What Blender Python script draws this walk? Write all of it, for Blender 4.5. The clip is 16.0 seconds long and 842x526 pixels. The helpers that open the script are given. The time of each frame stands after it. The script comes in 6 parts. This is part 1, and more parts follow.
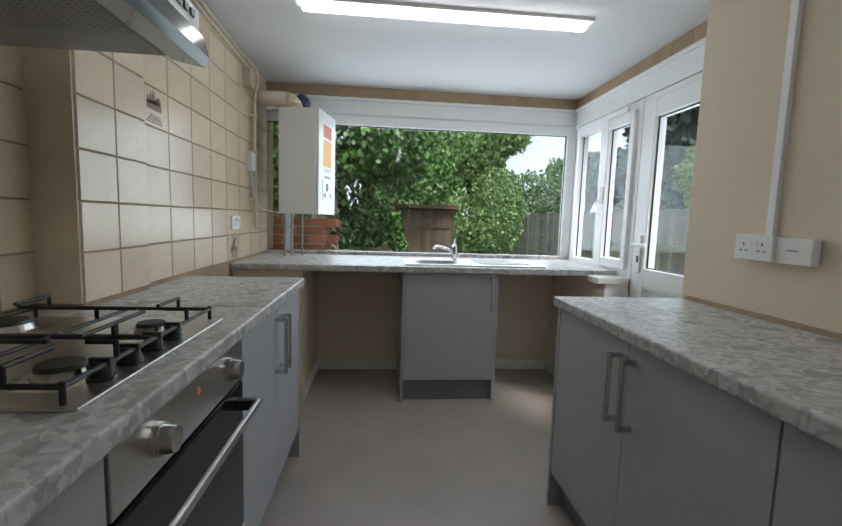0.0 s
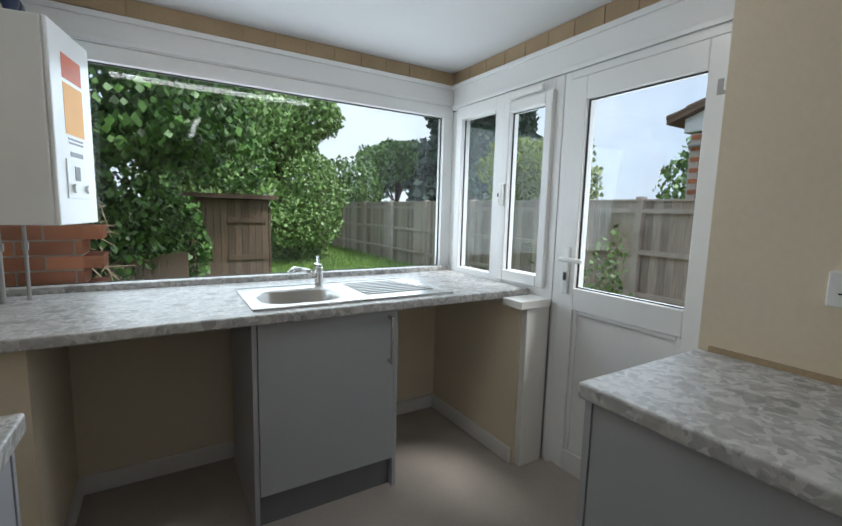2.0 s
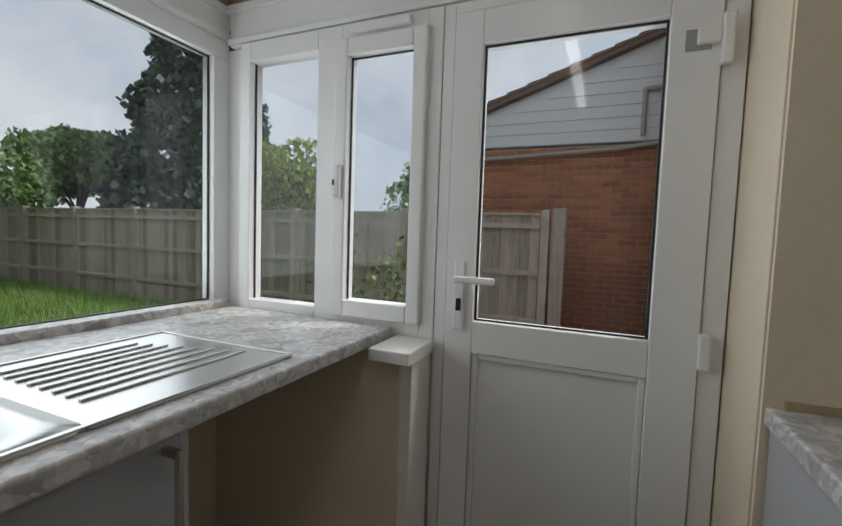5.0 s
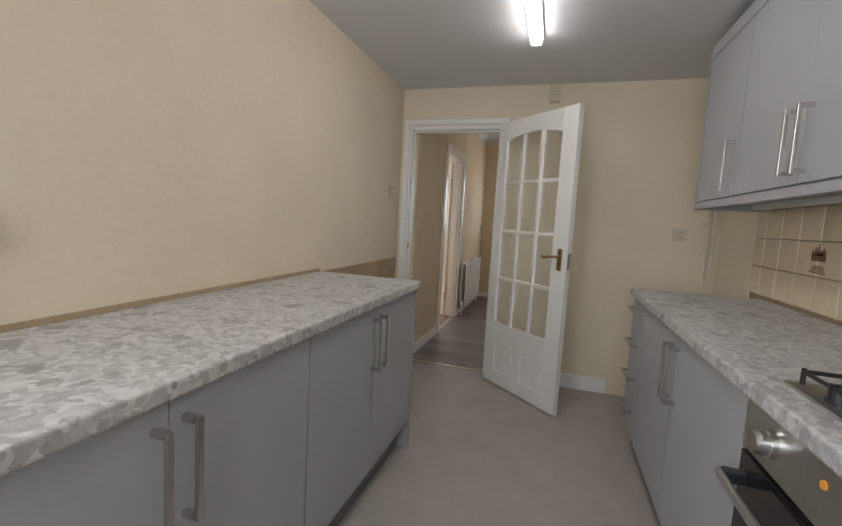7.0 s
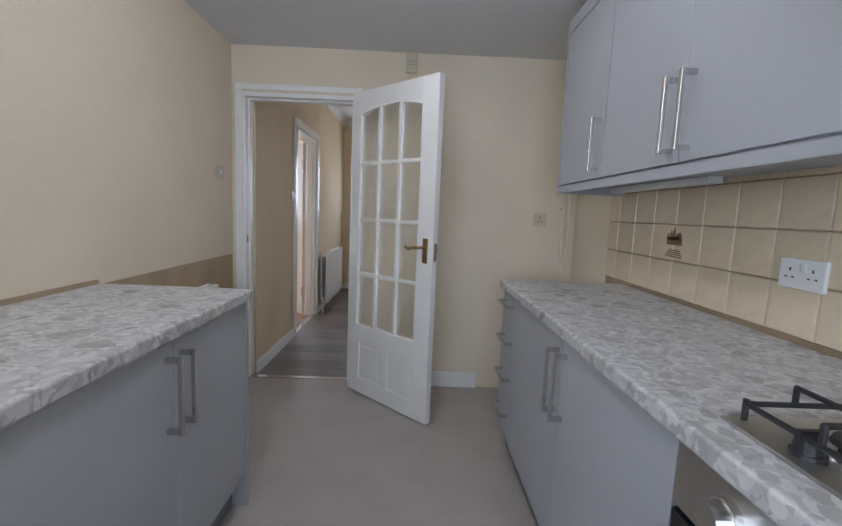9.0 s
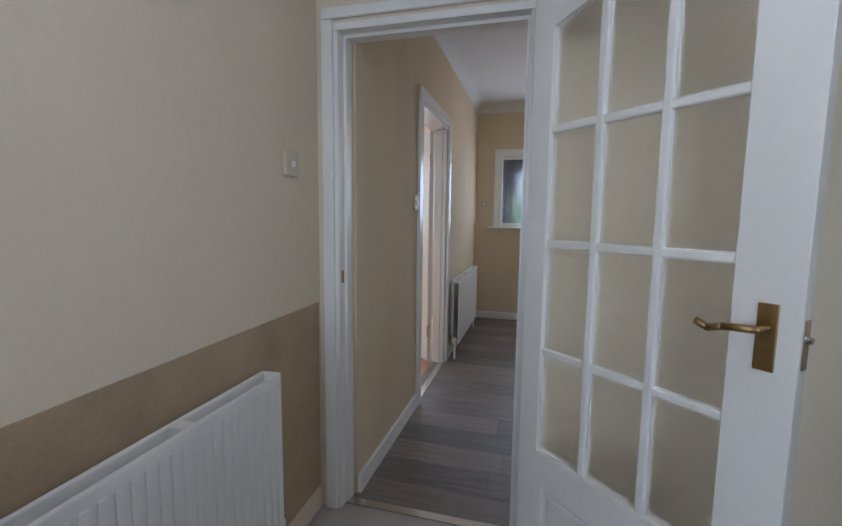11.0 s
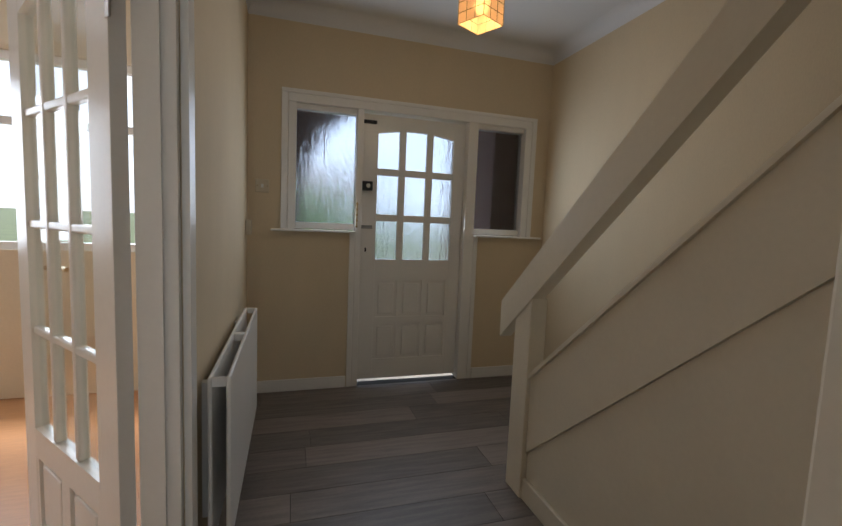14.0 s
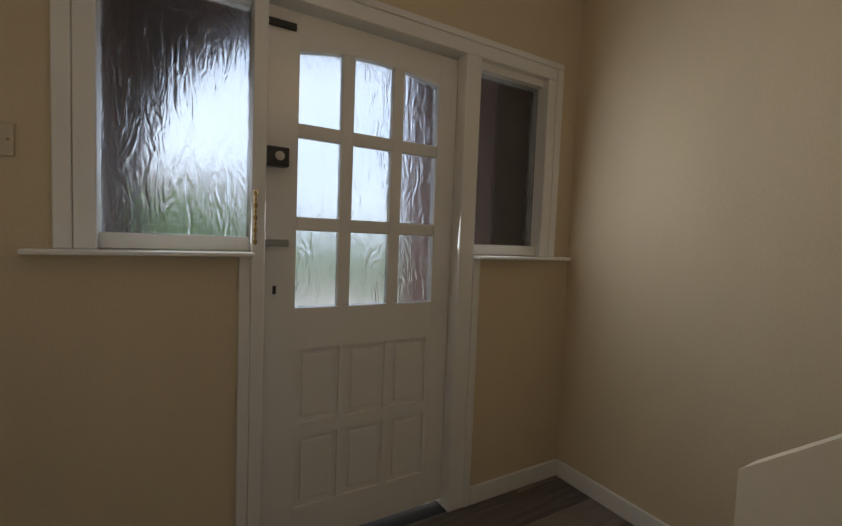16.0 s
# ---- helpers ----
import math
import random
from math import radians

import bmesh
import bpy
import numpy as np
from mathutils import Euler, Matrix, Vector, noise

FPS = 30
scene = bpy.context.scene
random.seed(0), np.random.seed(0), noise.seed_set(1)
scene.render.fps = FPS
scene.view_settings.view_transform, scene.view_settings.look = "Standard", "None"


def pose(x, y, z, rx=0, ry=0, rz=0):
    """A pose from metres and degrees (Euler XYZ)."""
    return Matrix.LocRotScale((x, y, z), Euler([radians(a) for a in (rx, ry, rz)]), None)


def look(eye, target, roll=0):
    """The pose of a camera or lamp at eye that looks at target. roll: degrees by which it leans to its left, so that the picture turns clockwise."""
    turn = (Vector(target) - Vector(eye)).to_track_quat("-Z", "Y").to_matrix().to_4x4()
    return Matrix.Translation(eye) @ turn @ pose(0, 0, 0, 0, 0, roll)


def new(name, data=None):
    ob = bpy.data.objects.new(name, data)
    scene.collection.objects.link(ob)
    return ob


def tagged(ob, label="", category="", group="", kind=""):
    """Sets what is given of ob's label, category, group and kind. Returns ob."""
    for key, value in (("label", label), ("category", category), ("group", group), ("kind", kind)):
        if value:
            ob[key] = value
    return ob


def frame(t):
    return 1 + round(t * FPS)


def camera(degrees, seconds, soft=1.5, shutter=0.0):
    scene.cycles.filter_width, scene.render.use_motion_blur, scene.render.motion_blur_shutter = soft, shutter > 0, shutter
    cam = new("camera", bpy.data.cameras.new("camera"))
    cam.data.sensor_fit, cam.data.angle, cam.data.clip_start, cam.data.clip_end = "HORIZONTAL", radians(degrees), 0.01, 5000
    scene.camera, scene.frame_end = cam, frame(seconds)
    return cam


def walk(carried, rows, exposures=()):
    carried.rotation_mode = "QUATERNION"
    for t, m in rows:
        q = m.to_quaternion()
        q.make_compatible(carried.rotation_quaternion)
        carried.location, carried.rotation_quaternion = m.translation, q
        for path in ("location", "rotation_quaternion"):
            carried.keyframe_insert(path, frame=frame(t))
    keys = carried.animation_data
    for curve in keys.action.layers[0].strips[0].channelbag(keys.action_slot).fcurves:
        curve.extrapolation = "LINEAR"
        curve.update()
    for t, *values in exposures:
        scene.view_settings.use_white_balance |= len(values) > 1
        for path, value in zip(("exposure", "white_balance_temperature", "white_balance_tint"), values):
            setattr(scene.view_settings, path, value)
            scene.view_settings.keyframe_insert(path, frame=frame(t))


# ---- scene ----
cam = camera(89.3, 16.0)
PATH = [
    (0, (0.069, -0.426, 1.21), (0.255, 1.555, 1.007), 1.8),
    (0.5, (-0.001, -0.189, 1.213), (0.5, 1.734, 0.993), 1.8),
    (1, (-0.02, 0.075, 1.216), (0.735, 1.913, 0.988), 1.6),
    (1.5, (-0.031, 0.344, 1.239), (0.887, 2.105, 1.002), 1.5),
    (2, (-0.063, 0.622, 1.313), (0.97, 2.317, 1.07), 1.5),
    (2.5, (-0.039, 0.904, 1.338), (1.085, 2.541, 1.105), 1.5),
    (3, (0.019, 1.189, 1.405), (1.191, 2.795, 1.185), 1.4),
    (3.2, (0.024, 1.302, 1.391), (1.224, 2.889, 1.189), 1.7),
    (5.3, (0.32, 1.597, 1.227), (2.263, 2.054, 1.101), 2.1),
    (5.5, (0.327, 1.597, 1.226), (2.314, 1.784, 1.103), 2.2),
    (6, (0.298, 1.617, 1.224), (2.134, 0.839, 1.075), 1.8),
    (6.5, (0.276, 1.441, 1.235), (1.549, -0.087, 1.024), 3.4),
    (7, (0.144, 1.355, 1.227), (0.727, -0.547, 1.028), 3.2),
    (7.5, (0.107, 1.306, 1.225), (0.128, -0.682, 1.014), 3.4),
    (8, (0.109, 1.232, 1.229), (-0.107, -0.744, 1.013), 3.2),
    (8.5, (0.134, 1.099, 1.225), (-0.187, -0.864, 1.01), 3.0),
    (9, (0.157, 0.905, 1.235), (0.124, -1.081, 1.004), 2.4),
    (9.5, (0.226, 0.646, 1.237), (0.527, -1.319, 1.019), 1.8),
    (10, (0.304, 0.259, 1.301), (0.842, -1.653, 1.065), 1.6),
    (10.2, (0.353, 0.121, 1.292), (0.919, -1.783, 1.062), 1.4),
    (12.3, (0.848, -1.559, 1.25), (1.087, -3.533, 1.038), 1.0),
    (12.5, (0.888, -1.707, 1.246), (1.033, -3.69, 1.029), 2.1),
    (13, (0.967, -2.029, 1.201), (0.806, -4.014, 1.017), 2.4),
    (13.5, (1.023, -2.393, 1.198), (0.57, -4.332, 1.013), 2.6),
    (14, (1.02, -2.744, 1.22), (0.437, -4.648, 1.035), 2.4),
    (14.5, (0.978, -3.128, 1.192), (0.297, -5.002, 1.036), 2.2),
    (15, (0.927, -3.558, 1.212), (0.126, -5.385, 1.068), 2.1),
    (15.5, (0.872, -3.93, 1.209), (0.034, -5.741, 1.083), 2.0),
    (16, (0.815, -4.299, 1.21), (-0.196, -6.021, 1.098), 2.2),
]
walk(cam, [(t, look(eye, target, roll)) for t, eye, target, roll in PATH],
     [(0, 0.25, 6150, 9), (2.0, 0.1, 6150, 8), (3.2, -0.05, 6250, 10), (5.5, -0.6, 6700, 12), (6.5, 0.7, 6700, 13), (7.5, 1.4, 5900, 13), (9.0, 1.4, 5600, 14), (10.2, 1.25, 5500, 13), (12.5, 1.3, 5250, 11), (13.5, 0.95, 5900, 11), (14.5, 0.65, 6100, 10), (16.0, 0.6, 6500, 10)])

# ---- world, sun, lamps ----
world = bpy.data.worlds.new("world")
scene.world = world
world.use_nodes = True
wn, wl = world.node_tree.nodes, world.node_tree.links
wn.clear()
w_out = wn.new("ShaderNodeOutputWorld")
w_bg = wn.new("ShaderNodeBackground")
w_sky = wn.new("ShaderNodeTexSky")
w_sky.sky_type = "NISHITA"
w_sky.sun_disc = False
w_sky.sun_elevation, w_sky.sun_rotation = radians(48), radians(150)
w_tc = wn.new("ShaderNodeTexCoord")
w_noise = wn.new("ShaderNodeTexNoise")
w_noise.inputs["Scale"].default_value = 3.2
w_noise.inputs["Detail"].default_value = 7
w_noise.inputs["Roughness"].default_value = 0.55
w_ramp = wn.new("ShaderNodeValToRGB")
w_ramp.color_ramp.elements[0].position, w_ramp.color_ramp.elements[0].color = 0.35, (4.9, 5.5, 6.5, 1)
w_ramp.color_ramp.elements[1].position, w_ramp.color_ramp.elements[1].color = 0.65, (7.4, 7.7, 8.2, 1)
w_mix = wn.new("ShaderNodeMix")
w_mix.data_type = "RGBA"
w_mix.inputs["Factor"].default_value = 0.85
wl.new(w_tc.outputs["Generated"], w_noise.inputs["Vector"])
wl.new(w_noise.outputs["Fac"], w_ramp.inputs["Fac"])
wl.new(w_sky.outputs["Color"], w_mix.inputs["A"])
wl.new(w_ramp.outputs["Color"], w_mix.inputs["B"])
wl.new(w_mix.outputs["Result"], w_bg.inputs["Color"])
w_bg.inputs["Strength"].default_value = 0.15
wl.new(w_bg.outputs["Background"], w_out.inputs["Surface"])

sun = new("sun", bpy.data.lights.new("sun", "SUN"))
sun.data.energy, sun.data.angle, sun.data.color = 3.0, radians(15), (1.0, 0.95, 0.88)
sun.matrix_world = look((0, 0, 20), (-8, 9, 0))


def window_light(name, m, w, h, energy):
    """Sky light standing in a window's opening."""
    ob = new(name, bpy.data.lights.new(name, "AREA"))
    ob.data.shape, ob.data.size, ob.data.size_y, ob.data.energy, ob.data.color = "RECTANGLE", w, h, energy, (0.86, 0.93, 1.0)
    ob.matrix_world = m
    return ob


window_light("sky_light_window", look((0.6, 3.22, 1.45), (0.6, 0, 1.1)), 1.9, 0.95, 15)
window_light("sky_light_door", look((1.80, 2.2, 1.42), (0, 2.2, 1.1)), 1.4, 0.9, 6)
window_light("sky_light_front_door", look((0.14, -5.775, 1.55), (0.14, 0, 1.0)), 1.5, 0.75, 5.0)
window_light("sky_light_living_room", look((3.2, -5.95, 1.5), (2.8, 0, 1.0)), 2.4, 1.1, 28)

# ---- materials ----


def material(name):
    m = bpy.data.materials.new(name)
    m.use_nodes = True
    b = m.node_tree.nodes["Principled BSDF"]
    return m, m.node_tree.nodes, m.node_tree.links, b


def surface(name, col, rough=0.5, metal=0.0, var=0.08, scale=8.0, fine=120.0, bump=0.05, spec=0.5, dist=0.002, stretch=(1, 1, 1), island=0.0):
    """A plain surface with broad stains, fine grain and relief, in metres."""
    m, n, l, b = material(name)
    tc = n.new("ShaderNodeTexCoord")
    mp = n.new("ShaderNodeMapping")
    mp.inputs["Scale"].default_value = stretch
    l.new(tc.outputs["Object"], mp.inputs["Vector"])
    big, small = n.new("ShaderNodeTexNoise"), n.new("ShaderNodeTexNoise")
    big.inputs["Scale"].default_value, big.inputs["Detail"].default_value = scale, 4
    small.inputs["Scale"].default_value, small.inputs["Detail"].default_value = fine, 3
    for t in (big, small):
        l.new(mp.outputs["Vector"], t.inputs["Vector"])
    mix = n.new("ShaderNodeMath")
    mix.operation = "MULTIPLY_ADD"
    mix.inputs[1].default_value = 0.6
    l.new(big.outputs["Fac"], mix.inputs[0])
    sm = n.new("ShaderNodeMath")
    sm.operation = "MULTIPLY"
    sm.inputs[1].default_value = 0.4
    l.new(small.outputs["Fac"], sm.inputs[0])
    l.new(sm.outputs[0], mix.inputs[2])
    fac = mix.outputs[0]
    if island:
        oi = n.new("ShaderNodeObjectInfo")
        ad = n.new("ShaderNodeMath")
        ad.operation = "MULTIPLY_ADD"
        ad.inputs[1].default_value = island
        l.new(oi.outputs["Random"], ad.inputs[0])
        l.new(fac, ad.inputs[2])
        sb = n.new("ShaderNodeMath")
        sb.operation = "SUBTRACT"
        sb.inputs[1].default_value = island / 2
        l.new(ad.outputs[0], sb.inputs[0])
        fac = sb.outputs[0]
    ramp = n.new("ShaderNodeValToRGB")
    c = Vector(col)
    ramp.color_ramp.elements[0].position, ramp.color_ramp.elements[0].color = 0.3, (*(c * (1 - var)), 1)
    ramp.color_ramp.elements[1].position, ramp.color_ramp.elements[1].color = 0.7, (*[min(1, v) for v in c * (1 + var)], 1)
    l.new(fac, ramp.inputs["Fac"])
    l.new(ramp.outputs["Color"], b.inputs["Base Color"])
    b.inputs["Roughness"].default_value, b.inputs["Metallic"].default_value = rough, metal
    b.inputs["Specular IOR Level"].default_value = spec
    if bump:
        bp = n.new("ShaderNodeBump")
        bp.inputs["Strength"].default_value, bp.inputs["Distance"].default_value = bump, dist
        l.new(small.outputs["Fac"], bp.inputs["Height"])
        l.new(bp.outputs["Normal"], b.inputs["Normal"])
    return m


def worktop_material():
    """Grey and cream pebble laminate."""
    m, n, l, b = material("worktop")
    tc = n.new("ShaderNodeTexCoord")
    no = n.new("ShaderNodeTexNoise")
    no.inputs["Scale"].default_value, no.inputs["Detail"].default_value = 14, 3
    l.new(tc.outputs["Object"], no.inputs["Vector"])
    ad = n.new("ShaderNodeMix")
    ad.data_type, ad.blend_type = "RGBA", "ADD"
    ad.inputs["Factor"].default_value = 0.06
    l.new(tc.outputs["Object"], ad.inputs["A"])
    l.new(no.outputs["Color"], ad.inputs["B"])
    prev = None
    for sc, lo, hi, thr in ((70, (0.37, 0.36, 0.35), (0.66, 0.645, 0.62), None), (30, (0.22, 0.205, 0.19), (0.72, 0.70, 0.67), 0.50), (15, (0.19, 0.175, 0.16), (0.38, 0.36, 0.34), 0.86)):
        v = n.new("ShaderNodeTexVoronoi")
        v.inputs["Scale"].default_value = sc
        l.new(ad.outputs["Result"], v.inputs["Vector"])
        sp = n.new("ShaderNodeSeparateColor")
        l.new(v.outputs["Color"], sp.inputs["Color"])
        r = n.new("ShaderNodeValToRGB")
        r.color_ramp.elements[0].color, r.color_ramp.elements[1].color = (*lo, 1), (*hi, 1)
        l.new(sp.outputs["Red"], r.inputs["Fac"])
        if prev is None:
            prev = r.outputs["Color"]
        else:
            g = n.new("ShaderNodeMath")
            g.operation = "GREATER_THAN"
            g.inputs[1].default_value = thr
            l.new(sp.outputs["Green"], g.inputs[0])
            ds = n.new("ShaderNodeMath")
            ds.operation = "LESS_THAN"
            ds.inputs[1].default_value = 0.50
            l.new(v.outputs["Distance"], ds.inputs[0])
            mu = n.new("ShaderNodeMath")
            mu.operation = "MULTIPLY"
            l.new(g.outputs[0], mu.inputs[0])
            l.new(ds.outputs[0], mu.inputs[1])
            mf = n.new("ShaderNodeMath")
            mf.operation = "MULTIPLY"
            mf.inputs[1].default_value = 0.66
            l.new(mu.outputs[0], mf.inputs[0])
            x = n.new("ShaderNodeMix")
            x.data_type = "RGBA"
            l.new(mf.outputs[0], x.inputs["Factor"])
            l.new(prev, x.inputs["A"])
            l.new(r.outputs["Color"], x.inputs["B"])
            prev = x.outputs["Result"]
    l.new(prev, b.inputs["Base Color"])
    b.inputs["Roughness"].default_value = 0.42
    bp = n.new("ShaderNodeBump")
    bp.inputs["Strength"].default_value, bp.inputs["Distance"].default_value = 0.06, 0.001
    l.new(no.outputs["Fac"], bp.inputs["Height"])
    l.new(bp.outputs["Normal"], b.inputs["Normal"])
    return m


def glass_material(name, rough=0.0, bump=0.0, scale=40, stretch=(1, 1, 1), tint=(1, 1, 1)):
    m, n, l, b = material(name)
    b.inputs["Base Color"].default_value = (*tint, 1)
    b.inputs["Transmission Weight"].default_value = 1.0
    b.inputs["Roughness"].default_value = rough
    b.inputs["IOR"].default_value = 1.45
    if bump:
        tc, mp, no, bp = n.new("ShaderNodeTexCoord"), n.new("ShaderNodeMapping"), n.new("ShaderNodeTexNoise"), n.new("ShaderNodeBump")
        mp.inputs["Scale"].default_value = stretch
        no.inputs["Scale"].default_value, no.inputs["Detail"].default_value = scale, 2
        no.inputs["Distortion"].default_value = 1.2
        l.new(tc.outputs["Object"], mp.inputs["Vector"])
        l.new(mp.outputs["Vector"], no.inputs["Vector"])
        l.new(no.outputs["Fac"], bp.inputs["Height"])
        bp.inputs["Strength"].default_value, bp.inputs["Distance"].default_value = bump, 0.01
        l.new(bp.outputs["Normal"], b.inputs["Normal"])
    return m


def glow(name, col, strength):
    m, n, l, b = material(name)
    b.inputs["Base Color"].default_value = (*col, 1)
    b.inputs["Emission Color"].default_value = (*col, 1)
    b.inputs["Emission Strength"].default_value = strength
    return m


def pane_material(name="clear_glass"):
    """Thin clear window pane: see-through with a faint mirror sheen."""
    m, n, l, b = material(name)
    tr, gl, mx, lw = n.new("ShaderNodeBsdfTransparent"), n.new("ShaderNodeBsdfGlossy"), n.new("ShaderNodeMixShader"), n.new("ShaderNodeLayerWeight")
    pw, fr = n.new("ShaderNodeMath"), n.new("ShaderNodeMath")
    pw.operation, fr.operation = "POWER", "MULTIPLY_ADD"
    pw.inputs[1].default_value = 4.0
    fr.inputs[1].default_value, fr.inputs[2].default_value = 0.6, 0.028
    l.new(lw.outputs["Facing"], pw.inputs[0])
    l.new(pw.outputs[0], fr.inputs[0])
    gl.inputs["Roughness"].default_value = 0.02
    tr.inputs["Color"].default_value = (0.95, 0.97, 0.97, 1)
    l.new(fr.outputs[0], mx.inputs["Fac"])
    l.new(tr.outputs["BSDF"], mx.inputs[1])
    l.new(gl.outputs["BSDF"], mx.inputs[2])
    l.new(mx.outputs["Shader"], n["Material Output"].inputs["Surface"])
    return m


CREAM = surface("cream_wall_paint", (0.75, 0.65, 0.50), 0.85, var=0.05, scale=2.0, fine=60, bump=0.25, spec=0.2)
PAPER = surface("cream_woodchip_wallpaper", (0.67, 0.555, 0.385), 0.85, var=0.06, scale=3.0, fine=170, bump=0.35, spec=0.2, stretch=(1, 1, 0.35))
CEILW = surface("white_ceiling_paint", (0.74, 0.74, 0.75), 0.9, var=0.04, scale=1.5, fine=90, bump=0.15, spec=0.2)
GLOSS = surface("white_gloss_paint", (0.82, 0.80, 0.76), 0.28, var=0.03, scale=5, fine=60, bump=0.06)
# white gloss of stairs and cupboard, warm hall light mixed into its colour
WARMGLOSS = surface("warm_lit_white_gloss", (0.76, 0.69, 0.56), 0.3, var=0.04, scale=5, fine=60, bump=0.06)
UPVC = surface("white_upvc", (0.84, 0.84, 0.83), 0.25, var=0.02, scale=4, fine=60, bump=0.0)
PLAST = surface("white_plastic", (0.82, 0.82, 0.80), 0.35, var=0.02, bump=0.0)
AGED = surface("cream_aged_plastic", (0.60, 0.52, 0.38), 0.45, var=0.06, bump=0.0)
GREY = surface("matt_grey_cabinet", (0.42, 0.425, 0.44), 0.5, var=0.03, scale=3, fine=80, bump=0.03)
PLINTH = surface("grey_plinth", (0.20, 0.20, 0.21), 0.55, var=0.05)
CARC = surface("pale_grey_carcass", (0.55, 0.55, 0.56), 0.5, var=0.03)
TOP = worktop_material()
STEEL = surface("brushed_steel", (0.58, 0.57, 0.55), 0.3, 1.0, var=0.06, scale=6, fine=220, bump=0.08, stretch=(1, 12, 1), dist=0.0005)
NICKEL = surface("satin_nickel", (0.62, 0.60, 0.57), 0.25, 1.0, var=0.03, bump=0)
CHROME = surface("chrome", (0.8, 0.8, 0.8), 0.08, 1.0, var=0.02, bump=0)
IRON = surface("black_cast_iron", (0.018, 0.018, 0.018), 0.5, var=0.2, bump=0.1)
BLACK = surface("black_plastic", (0.02, 0.02, 0.022), 0.35, var=0.1, bump=0)
BLKGLASS = surface("black_oven_glass", (0.012, 0.012, 0.013), 0.06, var=0.1, bump=0)
BRASS = surface("aged_brass", (0.36, 0.24, 0.10), 0.35, 1.0, var=0.2, bump=0.05)
TILE = surface("cream_glazed_tile", (0.72, 0.60, 0.425), 0.22, var=0.08, scale=9, fine=45, bump=0.12, island=0.35)
GROUT = surface("brown_grout", (0.33, 0.24, 0.15), 0.9, var=0.2, scale=5)
BROWN = surface("sepia_tile_print", (0.20, 0.10, 0.045), 0.3, var=0.3, scale=60)
BAND = surface("bare_tan_wall_strip", (0.42, 0.31, 0.19), 0.9, var=0.15, scale=6)
VINYL = surface("grey_beige_vinyl", (0.42, 0.375, 0.335), 0.45, var=0.10, scale=5, fine=70, bump=0.12)
PLANKM = surface("grey_oak_laminate", (0.165, 0.135, 0.115), 0.42, var=0.42, scale=5, fine=60, bump=0.15, stretch=(0.7, 9, 1), island=0.30)
WOODFL = surface("orange_wood_floor", (0.42, 0.20, 0.08), 0.4, var=0.15, stretch=(1, 8, 1))
BOILERW = surface("boiler_white_enamel", (0.80, 0.80, 0.80), 0.3, var=0.02, bump=0)
ORANGE = surface("orange_sticker", (0.85, 0.38, 0.05), 0.5, var=0.05, bump=0)
REDM = surface("red_print", (0.6, 0.12, 0.05), 0.5, var=0.05, bump=0)
INK = surface("grey_print", (0.25, 0.25, 0.27), 0.5, bump=0)
PIPEP = surface("cream_painted_pipe", (0.72, 0.64, 0.50), 0.4, var=0.08, bump=0.05)
PIPEG = surface("grey_pipe", (0.35, 0.34, 0.33), 0.45, var=0.1)
SMOKE = surface("smoked_visor", (0.07, 0.075, 0.08), 0.12, var=0.1, bump=0)
NAVY = surface("navy_plastic", (0.02, 0.035, 0.09), 0.35, bump=0)
DARK = surface("dark_void", (0.02, 0.018, 0.016), 0.9)
PANE = pane_material()
OBSCURE = glass_material("obscure_glass", 0.25, 0.8, 26, (1, 1, 0.28), (0.66, 0.73, 0.82))
FROST = glass_material("frosted_glass", 0.35, 0.2, 60, (1, 1, 1), (0.95, 0.93, 0.88))
LED = glow("led_diffuser", (1.0, 0.985, 0.96), 7.5)
BRICK = surface("red_brick", (0.42, 0.155, 0.08), 0.9, var=0.25, scale=9, fine=90, bump=0.4, island=0.5)
# darker copy of the brick, with the porch's shade in its colour
BRICKD = surface("shaded_porch_brick", (0.12, 0.06, 0.045), 0.9, var=0.3, scale=9, fine=90, bump=0.4)
MORTAR = surface("mortar", (0.50, 0.45, 0.39), 0.95, var=0.1)
RAILW = surface("pale_fence_rail", (0.50, 0.43, 0.37), 0.9, var=0.25, scale=6, fine=60, bump=0.3)
FENCEW = surface("weathered_fence_wood", (0.42, 0.35, 0.295), 0.9, var=0.35, scale=6, fine=60, bump=0.4, stretch=(6, 6, 0.6), island=0.35)
CONC = surface("concrete_post", (0.34, 0.31, 0.27), 0.95, var=0.2, scale=9, fine=120, bump=0.4)
SHEDW = surface("brown_shed_boards", (0.20, 0.14, 0.10), 0.9, var=0.3, scale=6, bump=0.3, stretch=(6, 6, 0.6), island=0.3)
CLAD = surface("white_cladding", (0.72, 0.73, 0.75), 0.5, var=0.04)
ROOFT = surface("brown_roof_tiles", (0.20, 0.13, 0.10), 0.9, var=0.25, bump=0.3)
GRASS = surface("grass", (0.11, 0.19, 0.035), 0.9, var=0.5, scale=1.2, fine=60, bump=0.6)
SOIL = surface("garden_ground", (0.085, 0.105, 0.04), 0.95, var=0.4, scale=1.3, fine=40, bump=0.5)
BARK = surface("bark", (0.09, 0.065, 0.045), 0.95, var=0.4, scale=10, bump=0.5)


